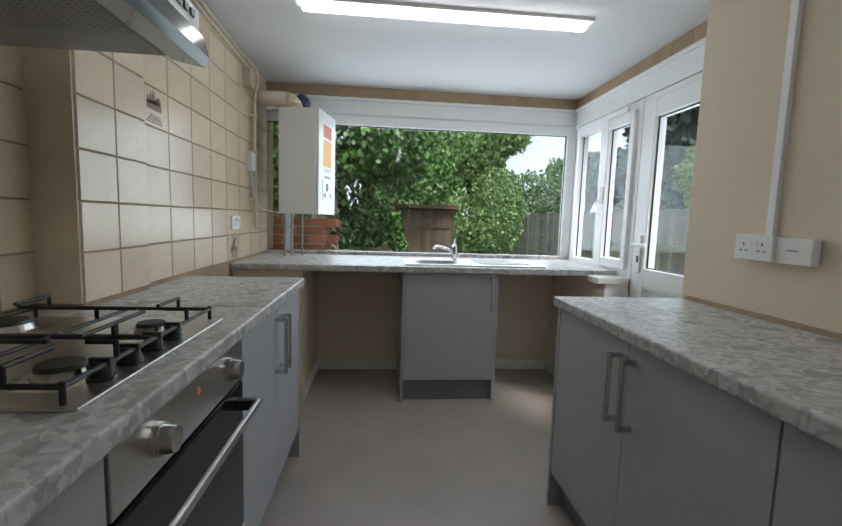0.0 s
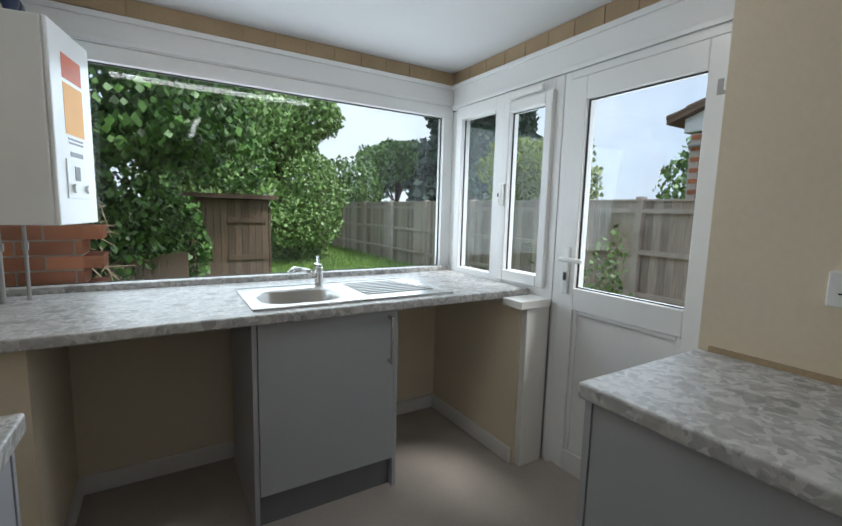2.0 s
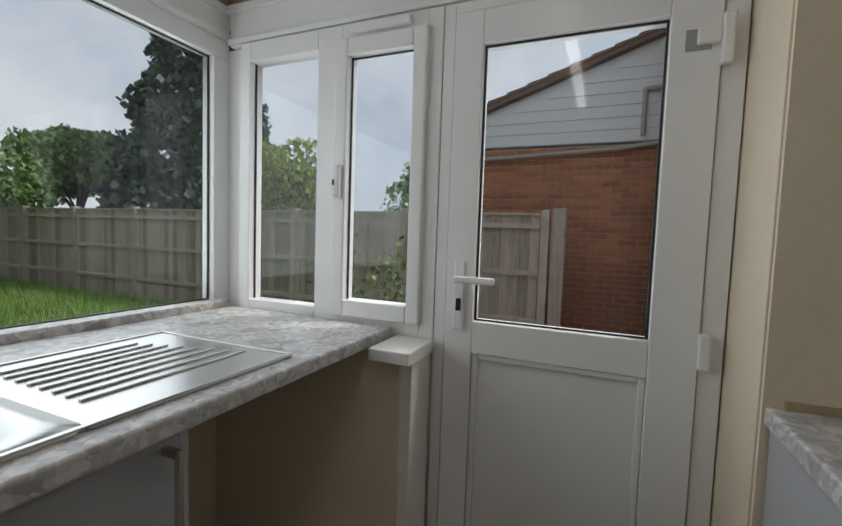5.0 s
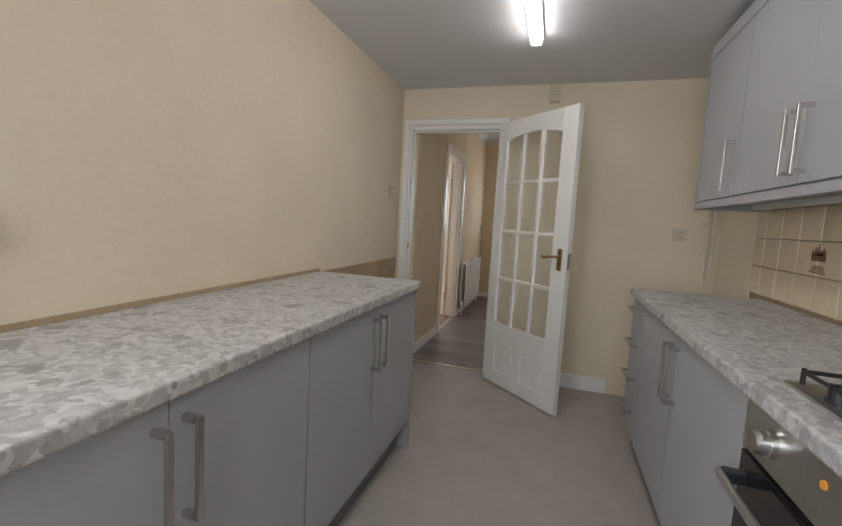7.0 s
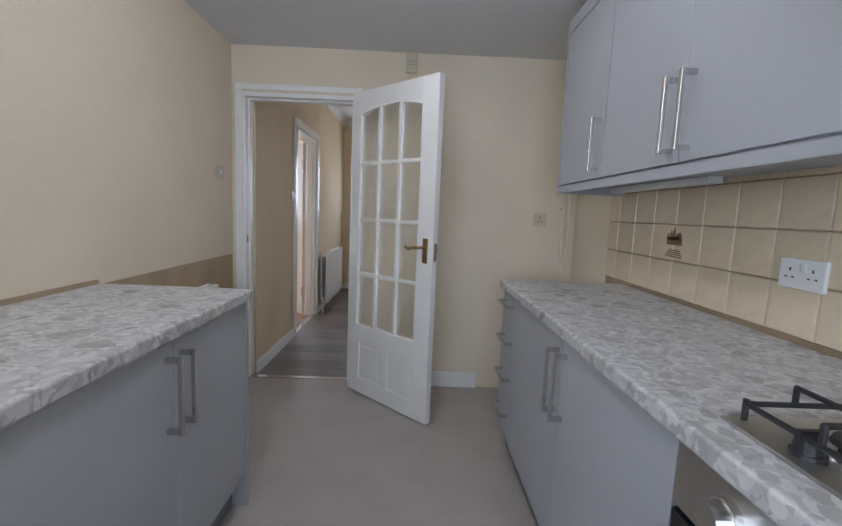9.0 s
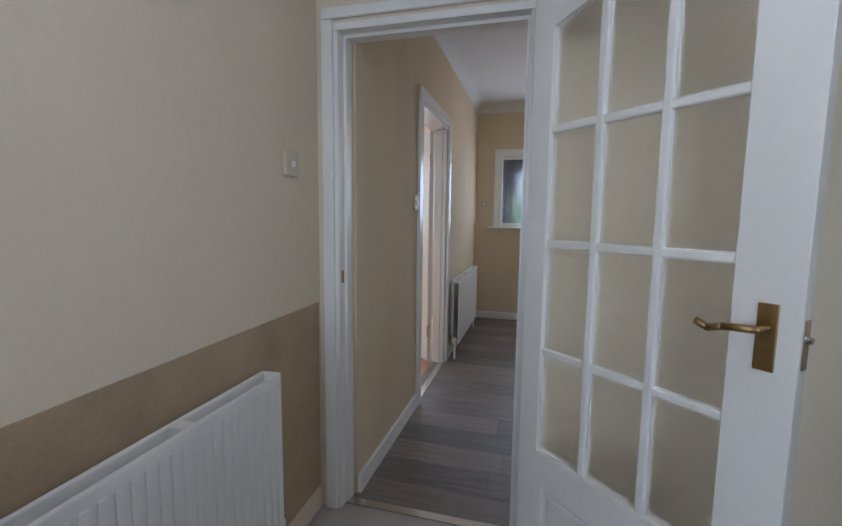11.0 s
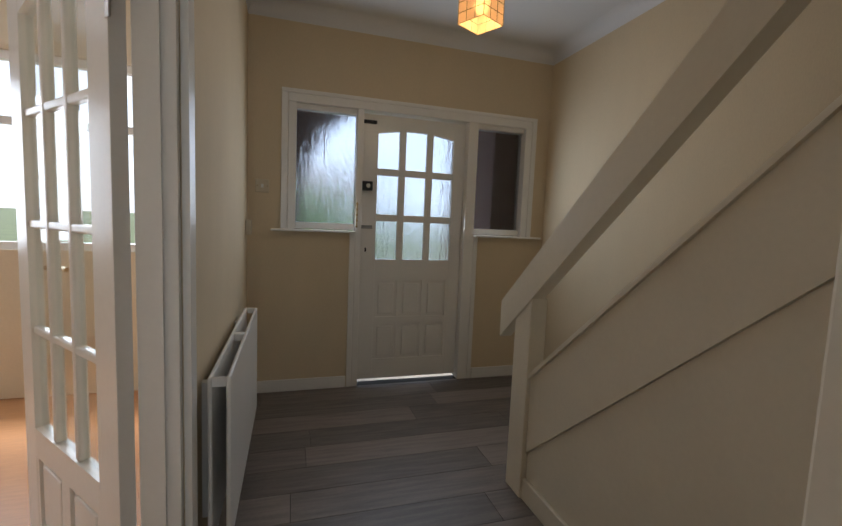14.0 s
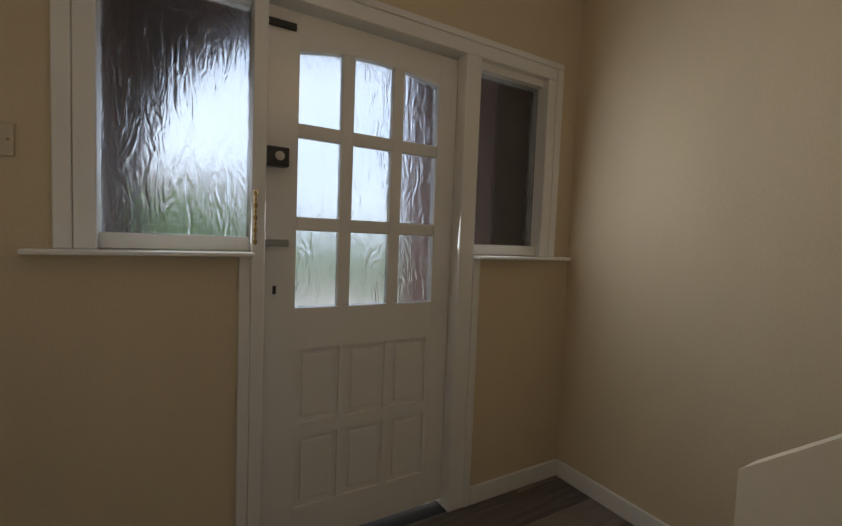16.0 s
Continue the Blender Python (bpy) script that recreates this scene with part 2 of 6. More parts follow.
def leaf_material(name, col, var=0.5):
    m, n, l, b = material(name)
    g = n.new("ShaderNodeNewGeometry")
    r = n.new("ShaderNodeValToRGB")
    c = Vector(col)
    r.color_ramp.elements[0].color = (*(c * (1 - var)), 1)
    r.color_ramp.elements[1].color = (*(c * (1 + var)), 1)
    l.new(g.outputs["Random Per Island"], r.inputs["Fac"])
    l.new(r.outputs["Color"], b.inputs["Base Color"])
    b.inputs["Roughness"].default_value = 0.42
    return m


IVY = leaf_material("ivy_leaves", (0.105, 0.215, 0.05), 0.65)
LEAFL = leaf_material("pale_hedge_leaves", (0.23, 0.36, 0.115))
LEAF = leaf_material("leaves", (0.16, 0.275, 0.08))
LEAFY = leaf_material("yellow_green_leaves", (0.26, 0.33, 0.05))
CONIF = leaf_material("conifer_needles", (0.04, 0.075, 0.05))
TWIG = surface("dry_twigs", (0.40, 0.31, 0.21), 0.9, var=0.3)

# ---- mesh helpers ----
OFFSET = Vector((0, 0, 0))     # where the group of things being built stands


def box(bm, x0, x1, y0, y1, z0, z1, bev=0.0):
    x0, x1, y0, y1, z0, z1 = min(x0, x1), max(x0, x1), min(y0, y1), max(y0, y1), min(z0, z1), max(z0, z1)
    v = [bm.verts.new((x, y, z)) for x in (x0, x1) for y in (y0, y1) for z in (z0, z1)]
    fs = [bm.faces.new([v[i] for i in f]) for f in ((0, 1, 3, 2), (4, 6, 7, 5), (0, 4, 5, 1), (2, 3, 7, 6), (0, 2, 6, 4), (1, 5, 7, 3))]
    if bev:
        es = list({e for f in fs for e in f.edges})
        bmesh.ops.bevel(bm, geom=es, offset=bev, segments=2, affect="EDGES", profile=0.5)
    return v


def prism(bm, pts, z0, z1):
    """An upright prism over a plan outline, anticlockwise."""
    a = [bm.verts.new((x, y, z0)) for x, y in pts]
    b = [bm.verts.new((x, y, z1)) for x, y in pts]
    n = len(pts)
    bm.faces.new(a[::-1])
    bm.faces.new(b)
    for i in range(n):
        bm.faces.new((a[i], a[(i + 1) % n], b[(i + 1) % n], b[i]))


def extrude_yz(bm, pts, x0, x1):
    """A prism over an outline in y and z, from x0 to x1."""
    a = [bm.verts.new((x0, y, z)) for y, z in pts]
    b = [bm.verts.new((x1, y, z)) for y, z in pts]
    n = len(pts)
    bm.faces.new(a)
    bm.faces.new(b[::-1])
    for i in range(n):
        bm.faces.new((a[i], b[i], b[(i + 1) % n], a[(i + 1) % n]))
    bmesh.ops.recalc_face_normals(bm, faces=bm.faces)


def extrude_xz(bm, pts, y0, y1):
    a = [bm.verts.new((x, y0, z)) for x, z in pts]
    b = [bm.verts.new((x, y1, z)) for x, z in pts]
    n = len(pts)
    bm.faces.new(a)
    bm.faces.new(b[::-1])
    for i in range(n):
        bm.faces.new((a[i], b[i], b[(i + 1) % n], a[(i + 1) % n]))
    bmesh.ops.recalc_face_normals(bm, faces=bm.faces)


def rod(bm, p, q, r, seg=10, r2=None):
    p, q = Vector(p), Vector(q)
    d = q - p
    m = Matrix.Translation((p + q) / 2) @ d.to_track_quat("Z", "Y").to_matrix().to_4x4()
    bmesh.ops.create_cone(bm, cap_ends=True, segments=seg, radius1=r, radius2=r if r2 is None else r2, depth=d.length, matrix=m)


def tube(bm, pts, r, seg=10):
    for a, b in zip(pts, pts[1:]):
        rod(bm, a, b, r, seg)
    for a in pts[1:-1]:
        bmesh.ops.create_uvsphere(bm, u_segments=seg, v_segments=6, radius=r, matrix=Matrix.Translation(a))


def mesh_of(name, bm, mat, smooth=False):
    me = bpy.data.meshes.new(name)
    bmesh.ops.recalc_face_normals(bm, faces=bm.faces)
    bm.to_mesh(me)
    bm.free()
    if smooth:
        for p in me.polygons:
            p.use_smooth = True
    me.materials.append(mat)
    return me


def part(name, bm, mat, parent, label="", smooth=False):
    ob = new(name, mesh_of(name, bm, mat, smooth))
    if parent is not None:
        ob.parent = parent
    if label:
        tagged(ob, label)
    return ob


def bpart(name, mat, parent, *boxes, bev=0.0, label=""):
    bm = bmesh.new()
    for b in boxes:
        box(bm, *b, bev)
    return part(name, bm, mat, parent, label)


def thing(name, label, category, m=None, group="", kind=""):
    ob = new(name)
    ob.matrix_world = Matrix.Translation(OFFSET) @ (m if m is not None else Matrix.Identity(4))
    return tagged(ob, label, category, group, kind)


def structure(name, mat, boxes, label="", bev=0.0, category=""):
    bm = bmesh.new()
    for b in boxes:
        box(bm, *b, bev)
    ob = new(name, mesh_of(name, bm, mat))
    ob.location = OFFSET
    return tagged(ob, label, category, "", "structure")


def wall_x(y):
    """The right-hand wall of kitchen and hall, which runs slightly out of true."""
    return 1.36 + 0.017 * (1.26 - y) if y > -2.07 else 1.302

# ---- structure: kitchen ----
KB, KF = -2.062, 3.105          # kitchen's hall-side wall and window wall
HF = -5.807                    # hall's front wall


def skew_wall(name, y0, y1, z0, z1, thick, mat, label):
    bm = bmesh.new()
    prism(bm, [(wall_x(y0), y0), (wall_x(y0) + thick, y0), (wall_x(y1) + thick, y1), (wall_x(y1), y1)], z0, z1)
    return tagged(new(name, mesh_of(name, bm, mat)), label, "wall", "", "structure")


structure("floor", VINYL, [(-1.1, 1.75, KB - 0.05, KF + 0.1, -0.12, 0.0)], "grey-beige vinyl kitchen floor", category="floor")
bm = bmesh.new()
extrude_yz(bm, [(KB - 0.1, 2.29), (KF + 0.3, 2.235), (KF + 0.3, 2.5), (KB - 0.1, 2.5)], -1.2, 1.95)
tagged(new("ceiling", mesh_of("ceiling", bm, CEILW)), "flat white painted kitchen ceiling", "ceiling", "", "structure")

skew_wall("wall_right", KB, 1.275, 0, 2.4, 0.30, CREAM, "cream painted plaster kitchen wall")
# return beside the garden door, below and above the side lights
structure("wall_door_jamb", CREAM, [(1.372, 1.72, 1.215, 1.279, 0, 2.3)], "cream painted end of wall beside garden door", category="wall")
structure("wall_low_right", CREAM, [(1.465, 1.72, 2.155, KF + 0.1, 0, 0.868)], "cream painted low wall below side windows", category="wall")
structure("wall_low_back", CREAM, [(-1.0, 1.75, 2.93, KF + 0.2, 0, 0.90)], "cream painted low wall below picture window", category="wall")
structure("wall_boxing_left", CREAM, [(-0.94, -0.43, 2.30, 2.93, 0, 0.868)], "cream painted boxed-in pipe casing below worktop", category="wall")
structure("wall_left", GROUT, [(-1.15, -0.955, KB - 0.1, 0.93, 0, 2.4), (-1.15, -0.850, 1.30, KF + 0.2, 0, 2.4), (-1.15, -0.825, 0.93, 1.30, 0, 2.4)], "cream glazed square wall tiles with brown grout", category="wall")
structure("wall_left_painted", CREAM, [(-0.956, -0.948, KB, -1.525, 0, 2.35)], "cream painted corner of kitchen wall", category="wall")
# hall-side wall with the doorway
structure("wall_back", CREAM, [(-1.1, 0.575, KB - 0.11, KB, 0, 2.6), (0.575, 1.355, KB - 0.11, KB, 1.995, 2.6), (1.355, 1.60, KB - 0.11, KB, 0, 2.6)], "cream painted wall around hall doorway", category="wall")
# head over the windows: tiled strip, white boards
structure("wall_head_back", BAND, [(-0.925, 1.69, KF, KF + 0.16, 2.155, 2.26)], "tan painted strip above window", category="wall")
structure("wall_head_right", BAND, [(1.672, 1.82, 1.279, KF, 2.155, 2.26)], "tan painted strip above garden door", category="wall")
for i in range(15):
    bpart("strip_tile", BAND, bpy.data.objects["wall_head_back"], (-0.82 + i * 0.165, -0.82 + i * 0.165 + 0.160, KF - 0.006, KF + 0.002, 2.160, 2.236))
for i in range(11):
    bpart("strip_tile", BAND, bpy.data.objects["wall_head_right"], (1.666, 1.674, 1.29 + i * 0.163, 1.29 + i * 0.163 + 0.158, 2.160, 2.238))
structure("trim_window_head", UPVC, [(-0.925, 1.670, KF - 0.012, KF + 0.16, 2.02, 2.153), (-0.925, 1.670, KF - 0.030, KF - 0.012, 2.125, 2.150), (-0.925, 1.670, KF - 0.026, KF - 0.012, 2.024, 2.046)], "white boxed window head boards", 0.002, "trim")
structure("trim_door_head", UPVC, [(1.655, 1.82, 1.280, KF - 0.032, 1.99, 2.153), (1.637, 1.655, 1.280, KF - 0.032, 2.125, 2.150), (1.640, 1.655, 1.280, KF - 0.032, 1.994, 2.016)], "white boxed head boards over garden door", 0.002, "trim")

# picture window
win = thing("window_1", "wide white frame picture window over the sink", "window", kind="structure")
X0, X1, Z0, Z1 = -0.86, 1.604, 0.93, 1.945
fr = bpart("window_frame", UPVC, win, (X0 - 0.05, X1 + 0.075, KF, KF + 0.07, Z1, Z1 + 0.074), (X0 - 0.05, X1 + 0.075, KF, KF + 0.07, Z0 - 0.04, Z0), (X0 - 0.05, X0, KF, KF + 0.07, Z0, Z1), (X1, X1 + 0.075, KF, KF + 0.07, Z0, Z1), bev=0.004)
bpart("gasket", BLACK, win, (X0, X1, KF + 0.028, KF + 0.036, Z1 - 0.006, Z1 - 0.001), (X0, X1, KF + 0.028, KF + 0.036, Z0 + 0.001, Z0 + 0.006), (X1 - 0.006, X1 - 0.001, KF + 0.028, KF + 0.036, Z0, Z1))
bpart("window_mullion", UPVC, win, (-0.715, -0.672, KF + 0.005, KF + 0.065, Z0, Z1))
p = bpart("pane", PANE, win, (X0, X1, KF + 0.038, KF + 0.042, Z0, Z1))
p.visible_shadow = False

# side windows and corner post, in the right-hand wall
SX = 1.615
OFFSET = Vector((0.022, 0.020, -0.002))
side = thing("window_2", "narrow white side windows beside garden door", "window", kind="structure")
bpart("corner_post", UPVC, side, (1.655, SX + 0.10, KF - 0.125, KF + 0.055, 0.90, 1.99), bev=0.004)
bpart("window_frame", UPVC, side, (SX, SX + 0.07, 2.925, KF - 0.127, 0.872, 1.988), (SX, SX + 0.07, 2.485, 2.592, 0.872, 1.988), (SX, SX + 0.07, 2.592, 2.925, 0.872, 0.948), (SX, SX + 0.07, 2.592, 2.925, 1.912, 1.988),
      (SX, SX + 0.07, 2.095, 2.150, 0.872, 1.988), (SX, SX + 0.07, 2.150, 2.485, 0.872, 0.935), (SX, SX + 0.07, 2.150, 2.485, 1.925, 1.988), bev=0.003)
p = bpart("pane", PANE, side, (SX + 0.038, SX + 0.042, 2.592, 2.925, 0.948, 1.912))
p.visible_shadow = False
cas = bpart("casement", UPVC, side, (SX - 0.022, SX + 0.05, 2.143, 2.193, 0.928, 1.93), (SX - 0.022, SX + 0.05, 2.450, 2.500, 0.928, 1.93), (SX - 0.022, SX + 0.05, 2.193, 2.450, 0.928, 0.99), (SX - 0.022, SX + 0.05, 2.193, 2.450, 1.868, 1.93), bev=0.006)
p = bpart("pane", PANE, side, (SX + 0.018, SX + 0.022, 2.193, 2.450, 0.99, 1.868))
p.visible_shadow = False
bpart("gasket", BLACK, side, (SX + 0.008, SX + 0.014, 2.444, 2.449, 0.99, 1.868), (SX + 0.028, SX + 0.034, 2.919, 2.924, 0.95, 1.91), (SX + 0.028, SX + 0.034, 2.593, 2.598, 0.95, 1.91), (SX + 0.008, SX + 0.014, 2.195, 2.449, 1.861, 1.866))
bpart("trickle_vent", PLAST, side, (SX - 0.040, SX - 0.022, 2.20, 2.43, 1.935, 1.962), bev=0.004)
bpart("window_handle", PLAST, side, (SX - 0.045, SX - 0.023, 2.462, 2.484, 1.36, 1.48), (SX - 0.060, SX - 0.045, 2.464, 2.482, 1.37, 1.40), bev=0.004)
bpart("keyhole", BLACK, side, (SX - 0.062, SX - 0.059, 2.469, 2.477, 1.405, 1.425))

# garden door
gd = thing("door_1", "white half-glazed garden door, closed", "door", kind="structure")
GX = 1.618
bpart("door_frame", UPVC, gd, (GX, GX + 0.075, 2.055, 2.093, 0.0, 1.988), (GX, GX + 0.075, 1.263, 1.318, 0.0, 1.988), (GX + 0.02, GX + 0.075, 2.094, 2.150, 0.0, 0.868), (GX, GX + 0.075, 1.318, 2.055, 1.955, 1.988), bev=0.003)
leaf = bpart("door_leaf", UPVC, gd, (GX - 0.012, GX + 0.06, 1.955, 2.050, 0.03, 1.950), (GX - 0.012, GX + 0.06, 1.322, 1.442, 0.03, 1.950), (GX - 0.012, GX + 0.06, 1.442, 1.955, 1.845, 1.950), (GX - 0.012, GX + 0.06, 1.442, 1.955, 0.855, 0.962), (GX - 0.012, GX + 0.06, 1.442, 1.955, 0.03, 0.14), bev=0.004)
bpart("door_panel", UPVC, gd, (GX + 0.012, GX + 0.045, 1.442, 1.955, 0.14, 0.855))
bpart("panel_bead", UPVC, gd, (GX - 0.004, GX + 0.014, 1.443, 1.462, 0.141, 0.854), (GX - 0.004, GX + 0.014, 1.935, 1.954, 0.141, 0.854), (GX - 0.004, GX + 0.014, 1.462, 1.935, 0.835, 0.854), bev=0.005)
p = bpart("pane", PANE, gd, (GX + 0.020, GX + 0.024, 1.442, 1.955, 0.962, 1.845))
p.visible_shadow = False
bpart("gasket", BLACK, gd, (GX + 0.008, GX + 0.014, 1.443, 1.450, 0.963, 1.844), (GX + 0.008, GX + 0.014, 1.947, 1.954, 0.963, 1.844), (GX + 0.008, GX + 0.014, 1.45, 1.947, 1.838, 1.844), (GX + 0.008, GX + 0.014, 1.45, 1.947, 0.963, 0.968))
bm = bmesh.new()
box(bm, GX - 0.024, GX - 0.012, 1.982, 2.020, 0.93, 1.16, 0.006)
rod(bm, (GX - 0.02, 2.0, 1.10), (GX - 0.065, 2.0, 1.10), 0.010)
box(bm, GX - 0.075, GX - 0.055, 1.875, 2.008, 1.090, 1.112, 0.006)
part("door_handle", bm, UPVC, gd)
bpart("keyhole", BLACK, gd, (GX - 0.027, GX - 0.0235, 1.993, 2.009, 0.995, 1.035))
bpart("hinge", PLAST, gd, (GX - 0.034, GX - 0.010, 1.298, 1.326, 1.70, 1.83), (GX - 0.028, GX - 0.012, 1.326, 1.38, 1.755, 1.80), bev=0.006)
bpart("hinge", PLAST, gd, (GX - 0.034, GX - 0.010, 1.298, 1.326, 0.90, 1.0), bev=0.006)
bpart("hinge_plate", PIPEG, gd, (GX - 0.0135, GX - 0.0115, 1.345, 1.405, 1.745, 1.80))

# white ledge box beside the garden door
structure("trim_ledge", GLOSS, [(1.40, 1.605, 2.085, 2.225, 0.845, 0.885), (1.455, 1.612, 2.098, 2.138, 0.0, 0.845)], "white painted ledge capping low wall beside garden door", 0.004, "trim")

OFFSET = Vector((0, 0, 0))
# skirting
structure("baseboard", GLOSS, [(-0.43, 1.47, 2.912, 2.93, 0, 0.085), (1.447, 1.465, 2.17, 2.912, 0, 0.085), (-0.43, -0.412, 2.30, 2.912, 0, 0.085), (-0.32, 0.54, KB, KB + 0.018, 0, 0.11)], "white painted skirting board", 0.004, "baseboard")

# doorway to the hall
OFFSET = Vector((-0.08, 0, 0))
dfr = thing("door_frame_hall", "white painted wooden doorway to hall", "door frame", kind="structure")
bpart("jamb", GLOSS, dfr, (1.405, 1.4345, KB - 0.115, KB + 0.004, 0, 1.965), bev=0.003)
bpart("jamb", GLOSS, dfr, (0.656, 0.685, KB - 0.115, KB + 0.004, 0, 1.965), bev=0.003)
bpart("jamb", GLOSS, dfr, (0.656, 1.4345, KB - 0.115, KB + 0.004, 1.966, 1.994), bev=0.003)
bpart("door_stop", GLOSS, dfr, (1.393, 1.405, KB - 0.10, KB - 0.045, 0, 1.965), (0.685, 0.697, KB - 0.10, KB - 0.045, 0, 1.965), (0.697, 1.393, KB - 0.10, KB - 0.045, 1.953, 1.966))
bpart("architrave", GLOSS, dfr, (1.422, 1.470, KB + 0.001, KB + 0.018, 0, 2.005), bev=0.005)
bpart("architrave", GLOSS, dfr, (0.622, 0.670, KB + 0.001, KB + 0.018, 0, 2.005), bev=0.005)
bpart("architrave", GLOSS, dfr, (0.622, 1.470, KB + 0.001, KB + 0.018, 2.006, 2.045), bev=0.005)
bpart("strike_plate", BRASS, dfr, (1.402, 1.4052, KB - 0.032, KB - 0.014, 0.985, 1.035))
bpart("threshold_strip", NICKEL, dfr, (0.69, 1.40, KB - 0.075, KB - 0.035, 0.0, 0.006))

# ---- structure: hall ----
OFFSET = Vector((0, 0, 0))
structure("floor_hall", DARK, [(-1.05, 1.45, HF - 0.1, KB - 0.055, -0.12, -0.008)], "dark grey laminate plank hall floor", category="floor")
structure("ceiling_hall", CEILW, [(-1.1, 1.5, HF - 0.1, KB - 0.115, 2.59, 2.75)], "white painted hall ceiling", category="ceiling")
HO0, HO1 = -4.035, -3.185       # doorway from hall to living room
skew_wall("wall_hall_left", HO1, KB - 0.112, 0, 2.6, 0.10, PAPER, "cream papered hall wall")
skew_wall("wall_hall_far", HF, HO0, 0, 2.6, 0.10, PAPER, "cream papered hall wall above radiator")
skew_wall("wall_hall_over_door", HO0, HO1, 2.0, 2.6, 0.12, PAPER, "cream papered wall over living room doorway")
OFFSET = Vector((-0.285, 0, 0))
structure("wall_stair", PAPER, [(-0.80, -0.66, HF, KB - 0.115, 0, 2.6)], "cream painted stairwell wall", category="wall")
structure("wall_front", PAPER, [(-0.66, -0.50, HF - 0.12, HF, 0, 2.6), (1.335, 1.75, HF - 0.12, HF, 0, 2.6), (-0.50, 1.335, HF - 0.12, HF, 2.05, 2.6), (0.87, 1.335, HF - 0.12, HF, 0, 1.145), (-0.50, -0.045, HF - 0.12, HF, 0, 1.145)], "cream painted wall around front door", category="wall")
OFFSET = Vector((0, 0, 0))
cove = bmesh.new()
for (p0, p1, nrm) in (((1.302, HF), (1.302, -2.17), (-1, 0)), ((-0.945, HF), (1.302, HF), (0, 1)), ((-0.945, -2.17), (-0.945, HF), (1, 0))):
    rows = []
    for k in range(6):
        a = k / 5 * math.pi / 2
        o, z = 0.085 - 0.085 * math.cos(a), 2.505 + 0.085 * math.sin(a)
        rows.append([cove.verts.new((p[0] + nrm[0] * o, p[1] + nrm[1] * o, z)) for p in (p0, p1)])
    for a, b in zip(rows, rows[1:]):
        cove.faces.new((a[0], a[1], b[1], b[0]))
tagged(new("cornice", mesh_of("cornice", cove, CEILW, True)), "white plaster coving round hall ceiling", "coving", "", "structure")
structure("baseboard_hall", GLOSS, [(0.63, 1.285, HF, HF + 0.016, 0, 0.085), (-0.94, -0.37, HF, HF + 0.016, 0, 0.085), (-0.944, -0.928, HF + 0.017, -4.46, 0, 0.085)], "white painted hall skirting board", 0.004, "baseboard")
for nm, a, b in (("baseboard_hall_left", -3.12, -2.18), ("baseboard_hall_far", HF + 0.02, -4.11)):
    bm = bmesh.new()
    prism(bm, [(wall_x(a) - 0.016, a), (wall_x(a) - 0.001, a), (wall_x(b) - 0.001, b), (wall_x(b) - 0.016, b)], 0, 0.085)
    tagged(new(nm, mesh_of(nm, bm, GLOSS)), "white painted hall skirting board", "baseboard", "", "structure")

# living room beyond its door
OFFSET = Vector((-0.22, 0, 0))
structure("floor_living_room", WOODFL, [(1.53, 5.4, -6.4, -2.2, -0.12, -0.004)], "warm wooden living room floor", category="floor")
structure("ceiling_living_room", CEILW, [(1.62, 5.4, -6.4, -2.2, 2.6, 2.75)], "white living room ceiling", category="ceiling")
structure("wall_living_room", CREAM, [(5.3, 5.4, -6.4, -2.2, 0, 2.6), (1.72, 5.3, -2.3, -2.2, 0, 2.6), (1.75, 2.1, -6.1, -6.0, 0, 2.6), (4.9, 5.3, -6.1, -6.0, 0, 2.6), (2.1, 4.9, -6.1, -6.0, 0, 0.95), (2.1, 4.9, -6.1, -6.0, 2.15, 2.6)], "cream living room walls", category="wall")
lw = thing("window_3", "white framed living room window", "window", kind="structure")
for i in range(5):
    bpart("window_frame", UPVC, lw, (2.1 + i * 0.6875, 2.15 + i * 0.6875, -6.08, -6.02, 0.95, 2.15))
bpart("window_frame", UPVC, lw, (2.15, 4.85, -6.08, -6.02, 0.95, 1.0), (2.15, 4.85, -6.08, -6.02, 2.10, 2.15), (2.15, 4.85, -6.075, -6.025, 1.72, 1.765))

# living room doorway trim
ldf = thing("door_frame_living_room", "white painted living room doorway", "door frame", kind="structure")


for nm, y0, y1, z0, z1 in (("architrave", HO0 - 0.065, HO0 + 0.005, 0, 2.0), ("architrave", HO1 - 0.005, HO1 + 0.065, 0, 2.0), ("architrave", HO0 - 0.065, HO1 + 0.065, 2.001, 2.065)):
    bm = bmesh.new()
    prism(bm, [(1.502, y0), (1.521, y0), (1.521, y1), (1.502, y1)], z0, z1)
    part(nm, bm, GLOSS, ldf)
OFFSET = Vector((0, 0, 0))
bpart("jamb", GLOSS, ldf, (1.525, 1.625, HO0 + 0.001, HO0 + 0.030, 0, 1.97), bev=0.002)
bpart("jamb", GLOSS, ldf, (1.525, 1.625, HO1 - 0.030, HO1 - 0.001, 0, 1.97), bev=0.002)
bpart("jamb", GLOSS, ldf, (1.515, 1.66, HO0 + 0.001, HO1 - 0.001, 1.971, 1.999), bev=0.002)
bpart("door_stop", GLOSS, ldf, (1.56, 1.59, HO0 + 0.030, HO0 + 0.042, 0, 1.97))
bpart("threshold_strip", NICKEL, ldf, (1.515, 1.56, HO0 + 0.03, HO1 - 0.03, 0.0, 0.006))

# ---- kitchen things ----


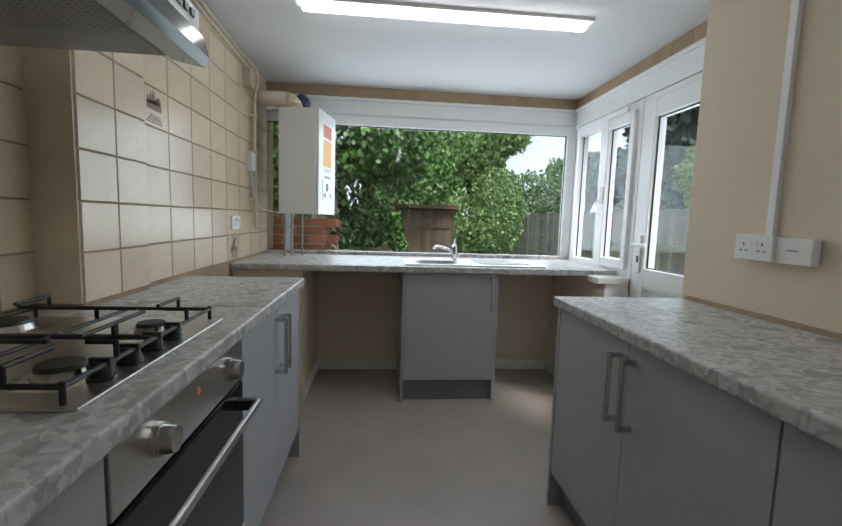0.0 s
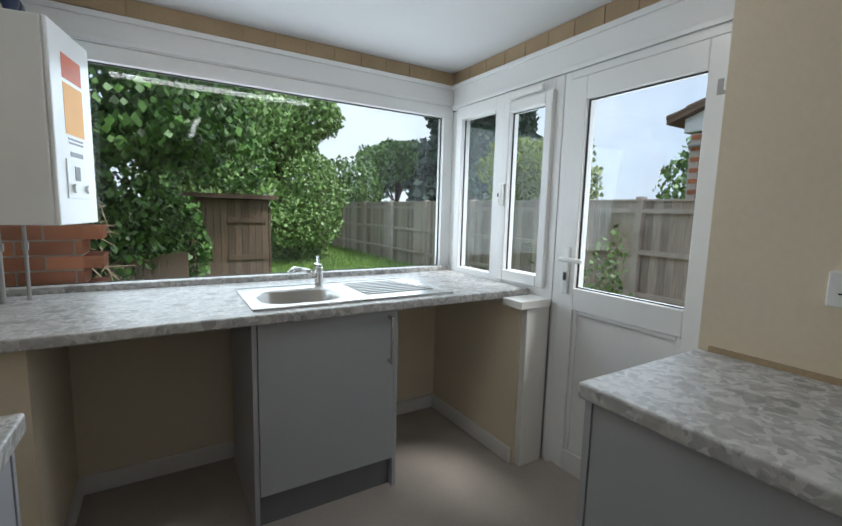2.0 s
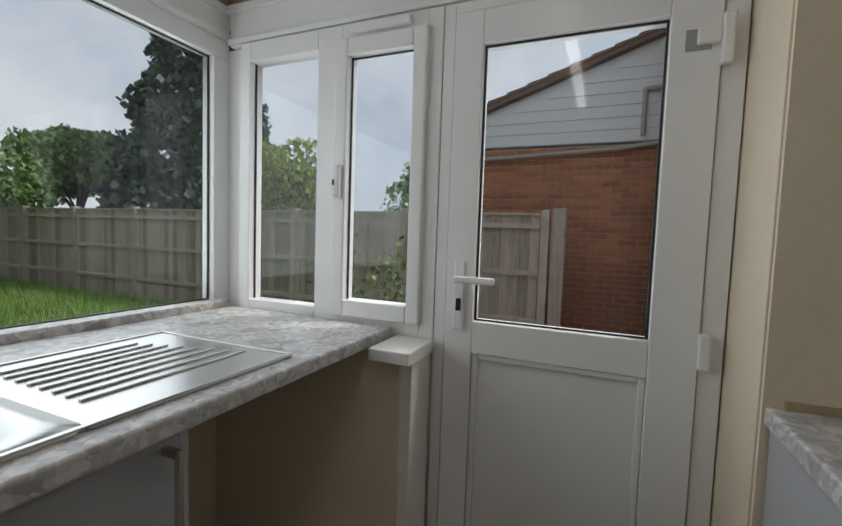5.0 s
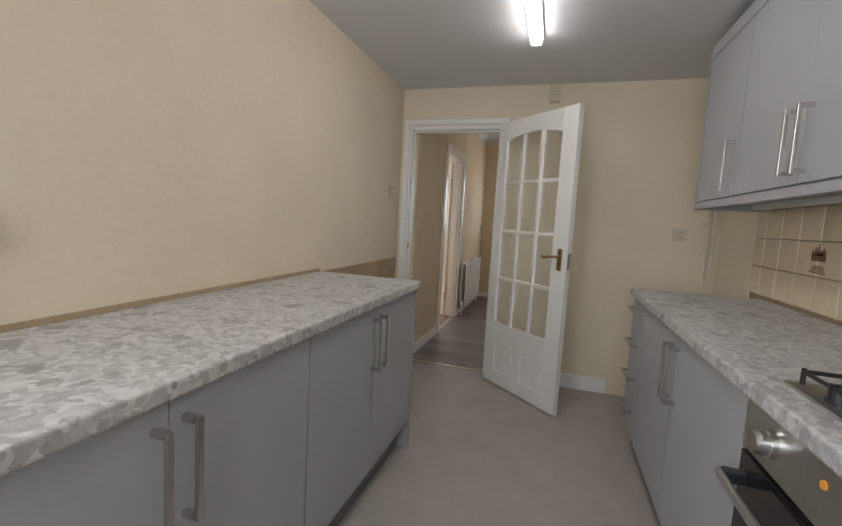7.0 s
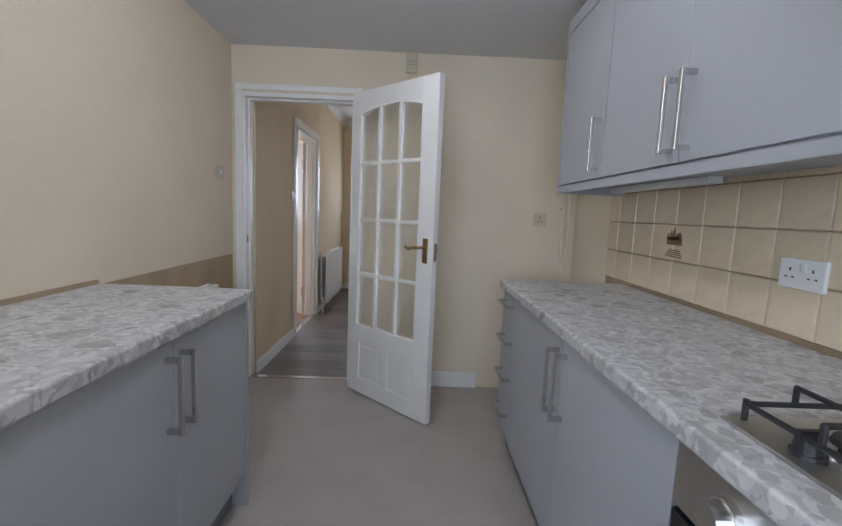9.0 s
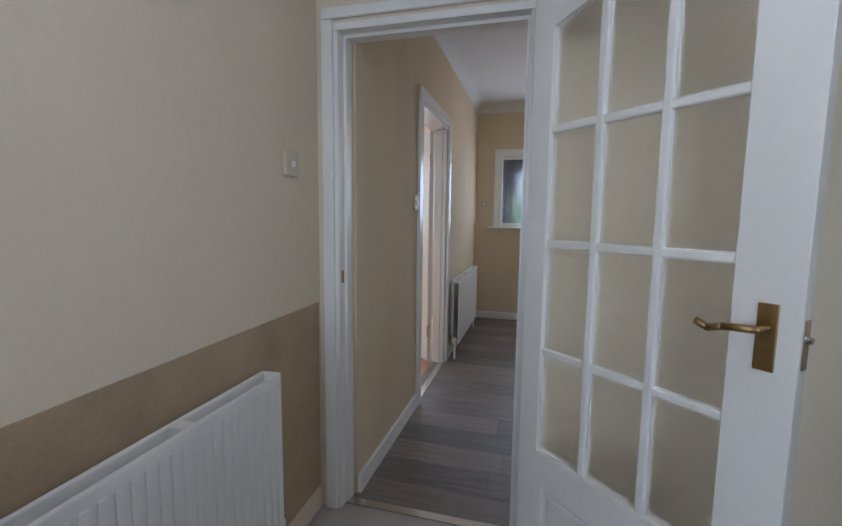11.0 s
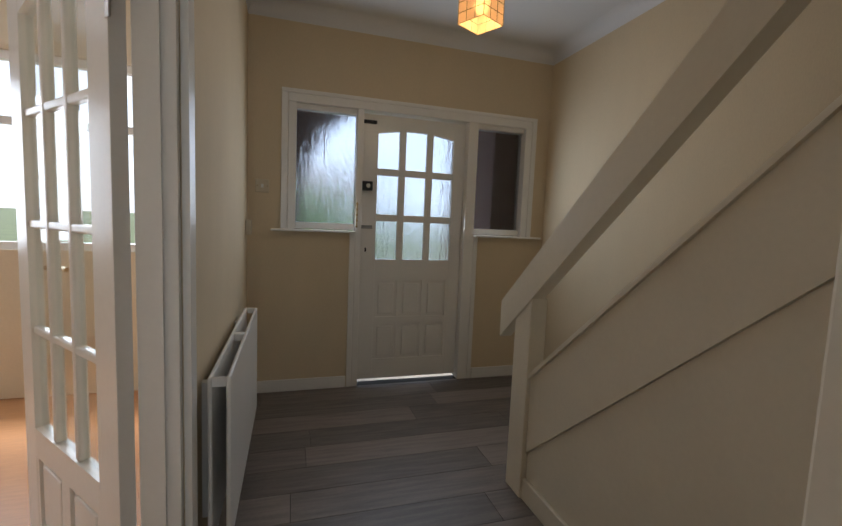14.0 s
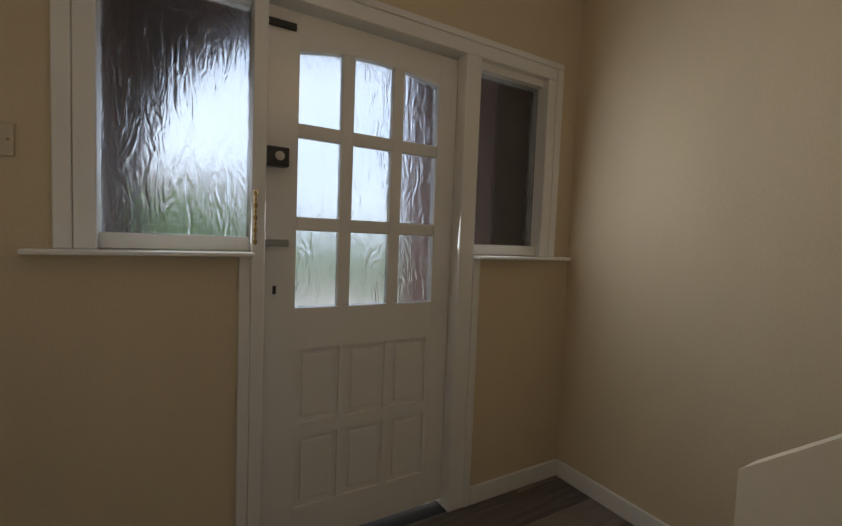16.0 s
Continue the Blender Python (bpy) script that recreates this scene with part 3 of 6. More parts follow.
def bar_handle(parent, along_axis, x, y, z, length, face):
    """Square bar handle standing off a door that faces +x or -x (face = 1 or -1) or -y (face = 0)."""
    bm = bmesh.new()
    h = length / 2
    o = 0.032
    if face == 0:
        box(bm, x - 0.006, x + 0.006, y - o - 0.012, y - o, z - h, z + h, 0.002)
        for s in (-1, 1):
            box(bm, x - 0.006, x + 0.006, y - o, y, z + s * (h - 0.009) - 0.007, z + s * (h - 0.009) + 0.007)
    elif along_axis == "z":
        box(bm, x + face * o, x + face * (o + 0.012), y - 0.007, y + 0.007, z - h, z + h, 0.002)
        for s in (-1, 1):
            box(bm, x, x + face * o, y - 0.007, y + 0.007, z + s * (h - 0.009) - 0.007, z + s * (h - 0.009) + 0.007)
    else:
        box(bm, x + face * o, x + face * (o + 0.012), y - h, y + h, z - 0.006, z + 0.006, 0.002)
        for s in (-1, 1):
            box(bm, x, x + face * o, y + s * (h - 0.009) - 0.007, y + s * (h - 0.009) + 0.007, z - 0.006, z + 0.006)
    return part("handle", bm, NICKEL, parent, "satin nickel bar handle")


def base_unit(label, xf, xb, y0, y1, doors, face, group, handles):
    """A floor cabinet between y0 and y1, with its front at xf facing along face."""
    t = thing("base_cabinet", label, "cabinet", group=group)
    g = 0.003
    bpart("body", CARC, t, (xf - face * 0.020, xb, y0 + 0.001, y1 - 0.001, 0.15, 0.868))
    bpart("plinth", PLINTH, t, (xf - face * 0.06, xf - face * 0.075, y0 + 0.001, y1 - 0.001, 0.0, 0.15))
    w = (y1 - y0) / doors
    for i in range(doors):
        d = bpart("door", GREY, t, (xf, xf - face * 0.0185, y0 + i * w + g / 2, y0 + (i + 1) * w - g / 2, 0.152, 0.866), bev=0.0012)
        hy = y0 + i * w + (0.035 if handles[i] < 0 else w - 0.035)
        bar_handle(d, "z", xf, hy, 0.715, 0.22, face)
    return t


RX, LX = 0.811, -0.324
base_unit("matt grey double base cabinet under pebble worktop", RX, 1.355, 0.262, 1.240, 2, -1, "right-hand base cabinets", (1, -1))
base_unit("matt grey double base cabinet near hall door", RX, 1.37, -0.745, 0.259, 2, -1, "right-hand base cabinets", (1, -1))
base_unit("matt grey double base cabinet beside oven", LX, -0.868, 0.808, 1.655, 2, 1, "left-hand base cabinets", (1, -1))
base_unit("matt grey double base cabinet next to drawers", LX, -0.94, -0.985, 0.198, 2, 1, "left-hand base cabinets", (1, -1))
structure("end_panel_right", GREY, [(RX - 0.002, 1.355, 1.242, 1.260, 0, 0.868), (RX - 0.002, 1.39, -0.764, -0.747, 0, 0.868)], "matt grey cabinet end panels", category="panel")
structure("end_panel_left", GREY, [(-0.868, LX + 0.002, 1.657, 1.673, 0, 0.868)], "matt grey cabinet end panel", category="panel")

dr = thing("drawer_unit", "matt grey four-drawer base cabinet", "cabinet", group="left-hand base cabinets")
bpart("body", CARC, dr, (LX - 0.02, -0.93, -1.300, -0.988, 0.15, 0.868))
bpart("plinth", PLINTH, dr, (LX - 0.06, LX - 0.075, -1.300, -0.988, 0, 0.15))
for i in range(4):
    z0 = 0.152 + i * 0.1790
    d = bpart("drawer_front", GREY, dr, (LX, LX - 0.0185, -1.298, -0.990, z0, z0 + 0.176), bev=0.0012)
    bar_handle(d, "y", LX, -1.144, z0 + 0.125, 0.19, 1)


def worktop(name, label, x0, x1, y0, y1, back=None, z0=0.870, z1=0.910, hole=None):
    bm = bmesh.new()
    if hole:
        hx0, hx1, hy0, hy1 = hole
        xs, ys = (x0, hx0, hx1, x1), (y0, hy0, hy1, y1)
        grid = {}
        for k, z in enumerate((z0, z1)):
            for i, x in enumerate(xs):
                for j, y in enumerate(ys):
                    grid[i, j, k] = bm.verts.new((x, y, z))
        for i in range(3):
            for j in range(3):
                if (i, j) != (1, 1):
                    for k in (0, 1):
                        bm.faces.new([grid[a, b, k] for a, b in ((i, j), (i + 1, j), (i + 1, j + 1), (i, j + 1))])
        for i in range(3):
            bm.faces.new([grid[i, 0, 0], grid[i + 1, 0, 0], grid[i + 1, 0, 1], grid[i, 0, 1]])
            bm.faces.new([grid[i, 3, 0], grid[i + 1, 3, 0], grid[i + 1, 3, 1], grid[i, 3, 1]])
            bm.faces.new([grid[0, i, 0], grid[0, i + 1, 0], grid[0, i + 1, 1], grid[0, i, 1]])
            bm.faces.new([grid[3, i, 0], grid[3, i + 1, 0], grid[3, i + 1, 1], grid[3, i, 1]])
        for a, b in (((1, 1), (2, 1)), ((2, 1), (2, 2)), ((2, 2), (1, 2)), ((1, 2), (1, 1))):
            bm.faces.new([grid[a[0], a[1], 0], grid[b[0], b[1], 0], grid[b[0], b[1], 1], grid[a[0], a[1], 1]])
    elif back:
        prism(bm, [(x0, y0), (back[0], y0), (back[1], y1), (x0, y1)], z0, z1)
    else:
        box(bm, x0, x1, y0, y1, z0, z1)
    bmesh.ops.recalc_face_normals(bm, faces=bm.faces)
    ob = tagged(new(name, mesh_of(name, bm, TOP)), label, "worktop")
    bv = ob.modifiers.new("edge", "BEVEL")
    bv.width, bv.segments, bv.limit_method = 0.007, 3, "ANGLE"
    return ob


worktop("worktop_right", "grey and cream pebble laminate worktop", 0.789, 1.36, -0.771, 1.272, (wall_x(-0.771) - 0.002, wall_x(1.272) - 0.002))
worktop("worktop_left", "grey and cream pebble laminate worktop around hob", -0.947, -0.302, -1.318, 0.990, hole=(-0.80, -0.38, 0.27, 0.75))
worktop("worktop_left_end", "grey and cream pebble laminate worktop past the pier", -0.848, -0.302, 0.992, 1.679)
worktop("worktop_sink", "pebble laminate worktop under the window", -0.848, 1.628, 2.262, 3.03, hole=(0.27, 0.64, 2.375, 2.695))
up = structure("upstand_window", TOP, [(-0.70, 1.63, 3.032, 3.100, 0.86, 0.938)], "pebble laminate upstand below window", 0.004, "upstand")
bm = bmesh.new()
prism(bm, [(wall_x(-0.75) - 0.014, -0.75), (wall_x(-0.75) - 0.001, -0.75), (wall_x(1.24) - 0.001, 1.24), (wall_x(1.24) - 0.014, 1.24)], 0.911, 0.926)
tagged(new("trim_worktop_back", mesh_of("trim_worktop_back", bm, BAND)), "brown sealing strip behind worktop", "trim", "", "structure")

# bare wall band behind the kitchen radiator
bm = bmesh.new()
prism(bm, [(wall_x(-2.04) - 0.005, -2.04), (wall_x(-2.04) - 0.001, -2.04), (wall_x(-0.80) - 0.001, -0.80), (wall_x(-0.80) - 0.005, -0.80)], 0.11, 0.905)
tagged(new("trim_bare_wall", mesh_of("trim_bare_wall", bm, BAND)), "unpainted tan wall patch behind radiator", "wall", "", "structure")

# sink unit
su = thing("sink_cabinet", "matt grey single sink cabinet under worktop", "cabinet")
bpart("side_panel", GREY, su, (0.212, 0.230, 2.300, 2.88, 0, 0.868))
bpart("side_panel", GREY, su, (0.828, 0.846, 2.300, 2.88, 0, 0.868))
bpart("back_panel", CARC, su, (0.231, 0.827, 2.85, 2.87, 0.15, 0.86))
bpart("base_panel", CARC, su, (0.231, 0.827, 2.33, 2.85, 0.15, 0.17))
bpart("plinth", PLINTH, su, (0.231, 0.827, 2.335, 2.35, 0, 0.148))
d = bpart("door", GREY, su, (0.233, 0.825, 2.296, 2.314, 0.15, 0.864), bev=0.0012)
bar_handle(d, "z", 0.795, 2.296, 0.735, 0.22, 0)

OFFSET = Vector((0, 0.035, 0))
sk = thing("sink", "stainless steel single bowl inset sink with drainer", "sink")
bm = bmesh.new()
SX0, SX1, SY0, SY1 = 0.225, 1.165, 2.285, 2.775
Zs = 0.914


def loop_pts(cx, cy, a, b, r, n=6):
    pts = []
    for sx, sy, st in ((1, 1, 0), (-1, 1, 1), (-1, -1, 2), (1, -1, 3)):
        for k in range(n + 1):
            t = (st + k / n) * math.pi / 2
            pts.append((cx + sx * (a - r) + r * math.cos(t), cy + sy * (b - r) + r * math.sin(t)))
    return pts


def ring(bm, pts, z):
    return [bm.verts.new((x, y, z)) for x, y in pts]


def bridge(bm, a, b):
    n = len(a)
    for i in range(n):
        bm.faces.new((a[i], a[(i + 1) % n], b[(i + 1) % n], b[i]))


cx, cy = 0.455, 2.50
r_out = ring(bm, loop_pts((SX0 + 0.69) / 2, 2.53, (0.69 - SX0) / 2, 0.245, 0.03), Zs + 0.003)
r_edge = ring(bm, loop_pts((SX0 + 0.69) / 2, 2.53, (0.69 - SX0) / 2, 0.245, 0.03), Zs - 0.003)
r1 = ring(bm, loop_pts(cx, cy, 0.178, 0.155, 0.10), Zs + 0.003)
r2 = ring(bm, loop_pts(cx, cy, 0.170, 0.148, 0.095), Zs - 0.008)
r3 = ring(bm, loop_pts(cx, cy, 0.160, 0.138, 0.085), 0.79)
r4 = ring(bm, loop_pts(cx, cy, 0.130, 0.110, 0.07), 0.765)
bridge(bm, r_edge, r_out)
bridge(bm, r_out, r1)
bridge(bm, r1, r2)
bridge(bm, r2, r3)
bridge(bm, r3, r4)
bm.faces.new(r4)
part("bowl", bm, STEEL, sk, smooth=True)
bm = bmesh.new()
box(bm, 0.688, SX1, SY0, SY1, Zs - 0.003, Zs + 0.0025, 0.002)
part("drainer", bm, STEEL, sk)
for i in range(8):
    y = 2.40 + i * 0.042
    bpart("drainer_rib", STEEL, sk, (0.74, 1.12 - 0.012 * i, y, y + 0.012, Zs + 0.0025, Zs + 0.0075), bev=0.002)
bpart("rim", STEEL, sk, (SX0, SX1, SY0, SY0 + 0.012, Zs + 0.0026, Zs + 0.006), (SX0, SX1, SY1 - 0.012, SY1, Zs + 0.0026, Zs + 0.006), (SX1 - 0.012, SX1, SY0 + 0.012, SY1 - 0.012, Zs + 0.0026, Zs + 0.006), bev=0.0015)
bm = bmesh.new()
bmesh.ops.create_cone(bm, cap_ends=True, segments=16, radius1=0.012, radius2=0.012, depth=0.004, matrix=Matrix.Translation((0.612, 2.52, 0.868)) @ Matrix.Rotation(radians(90), 4, "Y"))
part("overflow", bm, BLACK, sk)
tap = thing("sink_tap", "chrome lever mixer tap on sink", "tap")
bm = bmesh.new()
rod(bm, (0.62, 2.72, Zs + 0.003), (0.62, 2.72, Zs + 0.095), 0.022, 16)
part("body", bm, CHROME, tap, smooth=False)
bm = bmesh.new()
tube(bm, [(0.61, 2.715, Zs + 0.05), (0.565, 2.695, Zs + 0.082), (0.48, 2.655, Zs + 0.105), (0.45, 2.64, Zs + 0.085)], 0.011)
part("spout", bm, CHROME, tap, smooth=True)
bm = bmesh.new()
box(bm, 0.609, 0.631, 2.70, 2.77, Zs + 0.095, Zs + 0.115, 0.005)
tube(bm, [(0.62, 2.72, Zs + 0.10), (0.625, 2.75, Zs + 0.15)], 0.007)
part("lever", bm, CHROME, tap)

# oven and hob
OFFSET = Vector((0, 0.062, 0))
ov = thing("oven", "built-under electric oven with steel control panel", "oven")
OX = LX + 0.003
bpart("body", BLACK, ov, (-0.88, OX - 0.022, 0.138, 0.742, 0.15, 0.866))
bpart("control_panel", STEEL, ov, (OX - 0.022, OX, 0.140, 0.740, 0.745, 0.866), bev=0.002)
dv = bpart("oven_door", BLKGLASS, ov, (OX - 0.022, OX, 0.140, 0.740, 0.20, 0.735), bev=0.003)
bpart("door_trim", STEEL, dv, (OX, OX + 0.002, 0.140, 0.740, 0.20, 0.30))
bm = bmesh.new()
box(bm, OX + 0.045, OX + 0.058, 0.165, 0.715, 0.668, 0.690, 0.004)
part("door_handle", bm, STEEL, dv, "brushed steel bar handle")
for b0 in (0.165, 0.690):
    bpart("handle_bracket", BLACK, dv, (OX, OX + 0.046, b0, b0 + 0.025, 0.664, 0.694), bev=0.003)
for y in (0.27, 0.62):
    bm = bmesh.new()
    rod(bm, (OX, y, 0.808), (OX + 0.012, y, 0.808), 0.030, 24)
    rod(bm, (OX + 0.012, y, 0.808), (OX + 0.036, y, 0.808), 0.026, 24, 0.023)
    part("knob", bm, NICKEL, ov)
bm = bmesh.new()
rod(bm, (OX, 0.445, 0.825), (OX + 0.003, 0.445, 0.825), 0.008, 12)
part("indicator_light", bm, ORANGE, ov)
bm = bmesh.new()
rod(bm, (OX, 0.70, 0.80), (OX + 0.002, 0.70, 0.80), 0.007, 12)
part("indicator_mark", bm, REDM, ov)
bpart("plinth", PLINTH, ov, (LX - 0.06, LX - 0.075, 0.138, 0.742, 0, 0.15))

OFFSET = Vector((-0.015, 0.096, 0))
hob = thing("gas_hob", "stainless steel four-burner gas hob with cast pan supports", "hob")
HX0, HX1, HY0, HY1 = -0.860, -0.358, 0.125, 0.705
bm = bmesh.new()
box(bm, HX0, HX1, HY0, HY1, 0.9105, 0.916, 0.002)
part("hob_plate", bm, STEEL, hob)
BURN = ((-0.80, 0.265, 0.036), (-0.80, 0.555, 0.052), (-0.470, 0.255, 0.043), (-0.470, 0.550, 0.036))
for bx, by, br in BURN:
    bm = bmesh.new()
    rod(bm, (bx, by, 0.916), (bx, by, 0.920), br + 0.03, 28, br + 0.012)
    rod(bm, (bx, by, 0.920), (bx, by, 0.934), br, 28, br * 0.92)
    b0 = part("burner", bm, NICKEL, hob)
    bm = bmesh.new()
    rod(bm, (bx, by, 0.934), (bx, by, 0.942), br * 0.9, 28, br * 0.82)
    part("burner_cap", bm, IRON, b0)
for gy0, gy1 in ((0.140, 0.405), (0.412, 0.690)):
    bm = bmesh.new()
    x0, x1, z = -0.835, -0.388, 0.952
    for a, b in (((x0, gy0), (x1, gy0)), ((x1, gy0), (x1, gy1)), ((x1, gy1), (x0, gy1)), ((x0, gy1), (x0, gy0))):
        rod(bm, (*a, z - 0.008), (*b, z - 0.008), 0.005, 8)
    for a in ((x0, gy0), (x1, gy0), (x1, gy1), (x0, gy1)):
        rod(bm, (*a, 0.916), (*a, z), 0.005, 8)
    ym = (gy0 + gy1) / 2
    rod(bm, (-0.594, gy0, z - 0.008), (-0.594, gy1, z - 0.008), 0.005, 8)
    for bx in (-0.80, -0.470):
        for dx, dy in ((1, 0), (-1, 0), (0, 1), (0, -1)):
            ex = (-0.594 if (bx < -0.6) == (dx > 0) else (x0 if dx < 0 else x1)) if dx else bx
            ey = (gy1 if dy > 0 else gy0) if dy else ym
            ix, iy = bx + dx * 0.032, ym + dy * 0.032
            tube(bm, [(ex, ey, z - 0.008), (ex, ey, z + 0.022), (ix, iy, z + 0.022)], 0.0048, 8)
    part("pan_support", bm, IRON, hob, "black cast iron pan support")
for i in range(4):
    y = 0.245 + i * 0.085
    bm = bmesh.new()
    rod(bm, (-0.398, y, 0.916), (-0.398, y, 0.922), 0.022, 18)
    rod(bm, (-0.398, y, 0.922), (-0.398, y, 0.948), 0.019, 18, 0.016)
    box(bm, -0.416, -0.380, y - 0.004, y + 0.004, 0.940, 0.954)
    part("knob", bm, BLACK, hob)

# wall cabinets
UX = -0.590
OFFSET = Vector((0, 0, 0))


def wall_cabinet(label, y0, y1, doors, handles):
    t = thing("wall_cabinet", label, "cabinet", group="wall cabinets")
    bpart("body", GREY, t, (UX - 0.020, -0.944, y0 + 0.001, y1 - 0.001, 1.405, 2.20))
    w = (y1 - y0) / doors
    for i in range(doors):
        d = bpart("door", GREY, t, (UX, UX - 0.0185, y0 + i * w + 0.0015, y0 + (i + 1) * w - 0.0015, 1.412, 2.165), bev=0.0012)
        hy = y0 + i * w + (0.04 if handles[i] < 0 else w - 0.04)
        bar_handle(d, "z", UX, hy, 1.548, 0.22, 1)
    return t


wall_cabinet("matt grey single wall cabinet by hall wall", -1.365, -0.857, 1, (1,))
wall_cabinet("matt grey double wall cabinet beside cooker hood", -0.855, 0.180, 2, (1, -1))
structure("trim_cabinet_pelmet", GREY, [(UX - 0.015, UX + 0.002, -1.365, 0.200, 1.370, 1.404), (-0.944, UX - 0.016, 0.182, 0.200, 1.370, 2.20), (UX - 0.015, UX + 0.002, -1.365, 0.200, 2.17, 2.235)], "grey pelmet and cornice of wall cabinets", 0.002, "trim")
bpart("end_panel", GREY, bpy.data.objects["trim_cabinet_pelmet"], (-0.944, UX + 0.002, -1.385, -1.367, 1.370, 2.235))
lt = thing("under_cabinet_light", "white strip light below wall cabinet", "light")
bpart("body", PLAST, lt, (-0.88, -0.83, -1.30, -0.55, 1.378, 1.404), bev=0.004)

# cooker hood
hd = thing("cooker_hood", "steel visor cooker hood with perforated grease filter", "cooker hood")
Y0, Y1 = 0.240, 0.825
bm = bmesh.new()
extrude_xz(bm, [(-0.925, 1.625), (-0.50, 1.625), (-0.44, 1.665), (-0.44, 1.74), (-0.925, 1.80)], Y0, Y1)
part("body", bm, STEEL, hd)
bm = bmesh.new()
extrude_xz(bm, [(-0.50, 1.615), (-0.42, 1.60), (-0.405, 1.625), (-0.42, 1.68), (-0.439, 1.70), (-0.439, 1.665), (-0.499, 1.622)], Y0, Y1)
part("visor", bm, SMOKE, hd, "smoked grey visor")
bpart("front_strip", PLAST, hd, (-0.4395, -0.430, Y0, Y1, 1.69, 1.745), bev=0.002)
for i in range(5):
    bpart("switch", BLACK, hd, (-0.431, -0.424, Y1 - 0.20 + i * 0.035, Y1 - 0.18 + i * 0.035, 1.71, 1.728))
f = bpart("grease_filter", PIPEG, hd, (-0.90, -0.51, Y0 + 0.02, Y1 - 0.02, 1.619, 1.6245))
bm = bmesh.new()
for i in range(22):
    for j in range(26):
        x, y = -0.885 + i * 0.0172, Y0 + 0.035 + j * 0.0155
        v = [bm.verts.new((x + dx, y + dy, 1.6186)) for dx, dy in ((0, 0), (0.009, 0), (0.009, 0.006), (0, 0.006))]
        bm.faces.new(v)
tagged(part("filter_holes", bm, PLINTH, f), kind="stuff")

# boiler with flue, pipes
bl = thing("boiler", "white wall-hung gas boiler in window corner", "boiler", pose(-0.665, 2.700, 1.225, 0, 0, -11))
bpart("case", BOILERW, bl, (0.0, 0.275, 0.0, 0.38, 0.0, 0.73), bev=0.006)
fp = bpart("front_panel", BOILERW, bl, (0.276, 0.292, 0.0, 0.38, 0.0, 0.73), bev=0.006)
bpart("sticker", REDM, fp, (0.292, 0.2930, 0.10, 0.28, 0.55, 0.64))
bpart("sticker", ORANGE, fp, (0.292, 0.2931, 0.10, 0.28, 0.345, 0.535))
bpart("sticker_text", INK, fp, (0.292, 0.2932, 0.12, 0.26, 0.325, 0.332), (0.292, 0.2932, 0.12, 0.26, 0.31, 0.317), (0.292, 0.2932, 0.13, 0.25, 0.262, 0.280))
pn = bpart("control_panel", PLAST, fp, (0.292, 0.2960, 0.08, 0.30, 0.10, 0.25), bev=0.002)
bpart("display", BLACK, pn, (0.296, 0.2972, 0.15, 0.20, 0.17, 0.225))
for y in (0.11, 0.24):
    bm = bmesh.new()
    rod(bm, (0.296, y + 0.02, 0.14), (0.306, y + 0.02, 0.14), 0.017, 18)
    part("knob", bm, PLAST, pn)
OFFSET = Vector((0.06, 0.0, -0.045))
flue = thing("boiler_flue", "cream flue elbow above boiler into wall", "flue")
bm = bmesh.new()
tube(bm, [(-0.92, 2.78, 2.075), (-0.68, 2.78, 2.075), (-0.645, 2.785, 2.06), (-0.625, 2.79, 2.03), (-0.62, 2.79, 1.985)], 0.05, 18)
part("elbow", bm, PIPEP, flue, smooth=True)
bm = bmesh.new()
rod(bm, (-0.60, 2.90, 2.10), (-0.60, 2.98, 2.10), 0.05, 20)
bmesh.ops.create_uvsphere(bm, u_segments=16, v_segments=10, radius=0.05, matrix=Matrix.Translation((-0.60, 2.90, 2.10)))
part("vent_cap", bm, NAVY, flue, "dark navy round cap", smooth=True)
bpart("bracket", PIPEP, flue, (-0.80, -0.57, 2.93, 2.98, 2.06, 2.075))
OFFSET = Vector((0.055, 0.10, 0.0))
pp = thing("boiler_pipes", "cream painted pipes clipped to tiled wall", "pipes")
for off, r in ((0.0, 0.011), (0.032, 0.011)):
    bm = bmesh.new()
    if off == 0.0:
        pts = [(-0.89, 1.4, 2.245), (-0.89, 2.45, 2.215), (-0.86, 2.56, 2.19), (-0.85, 2.58, 2.10), (-0.86, 2.55, 2.02), (-0.86, 2.53, 1.95), (-0.86, 2.53, 1.13), (-0.86, 2.60, 1.12)]
    else:
        pts = [(-0.89, 1.4, 2.21), (-0.89, 2.50, 2.175), (-0.89, 2.62, 2.15)]
    tube(bm, pts, r, 10)
    part("pipe", bm, PIPEP, pp, smooth=True)
for z in (1.30, 1.62, 1.86):
    bpart("pipe_clip", PIPEP, pp, (-0.918, -0.845, 2.515, 2.545, z, z + 0.02))
for x, y, r, mt in ((-0.70, 2.72, 0.009, PIPEG), (-0.66, 2.76, 0.010, PIPEG), (-0.59, 2.80, 0.007, PIPEG)):
    bm = bmesh.new()
    tube(bm, [(x, y, 0.911), (x, y, 1.222)], r)
    bmesh.ops.create_cone(bm, cap_ends=True, segments=6, radius1=r * 1.7, radius2=r * 1.7, depth=0.03, matrix=Matrix.Translation((x, y, 1.13)))
    part("pipe", bm, mt, pp)


OFFSET = Vector((0, 0, 0))


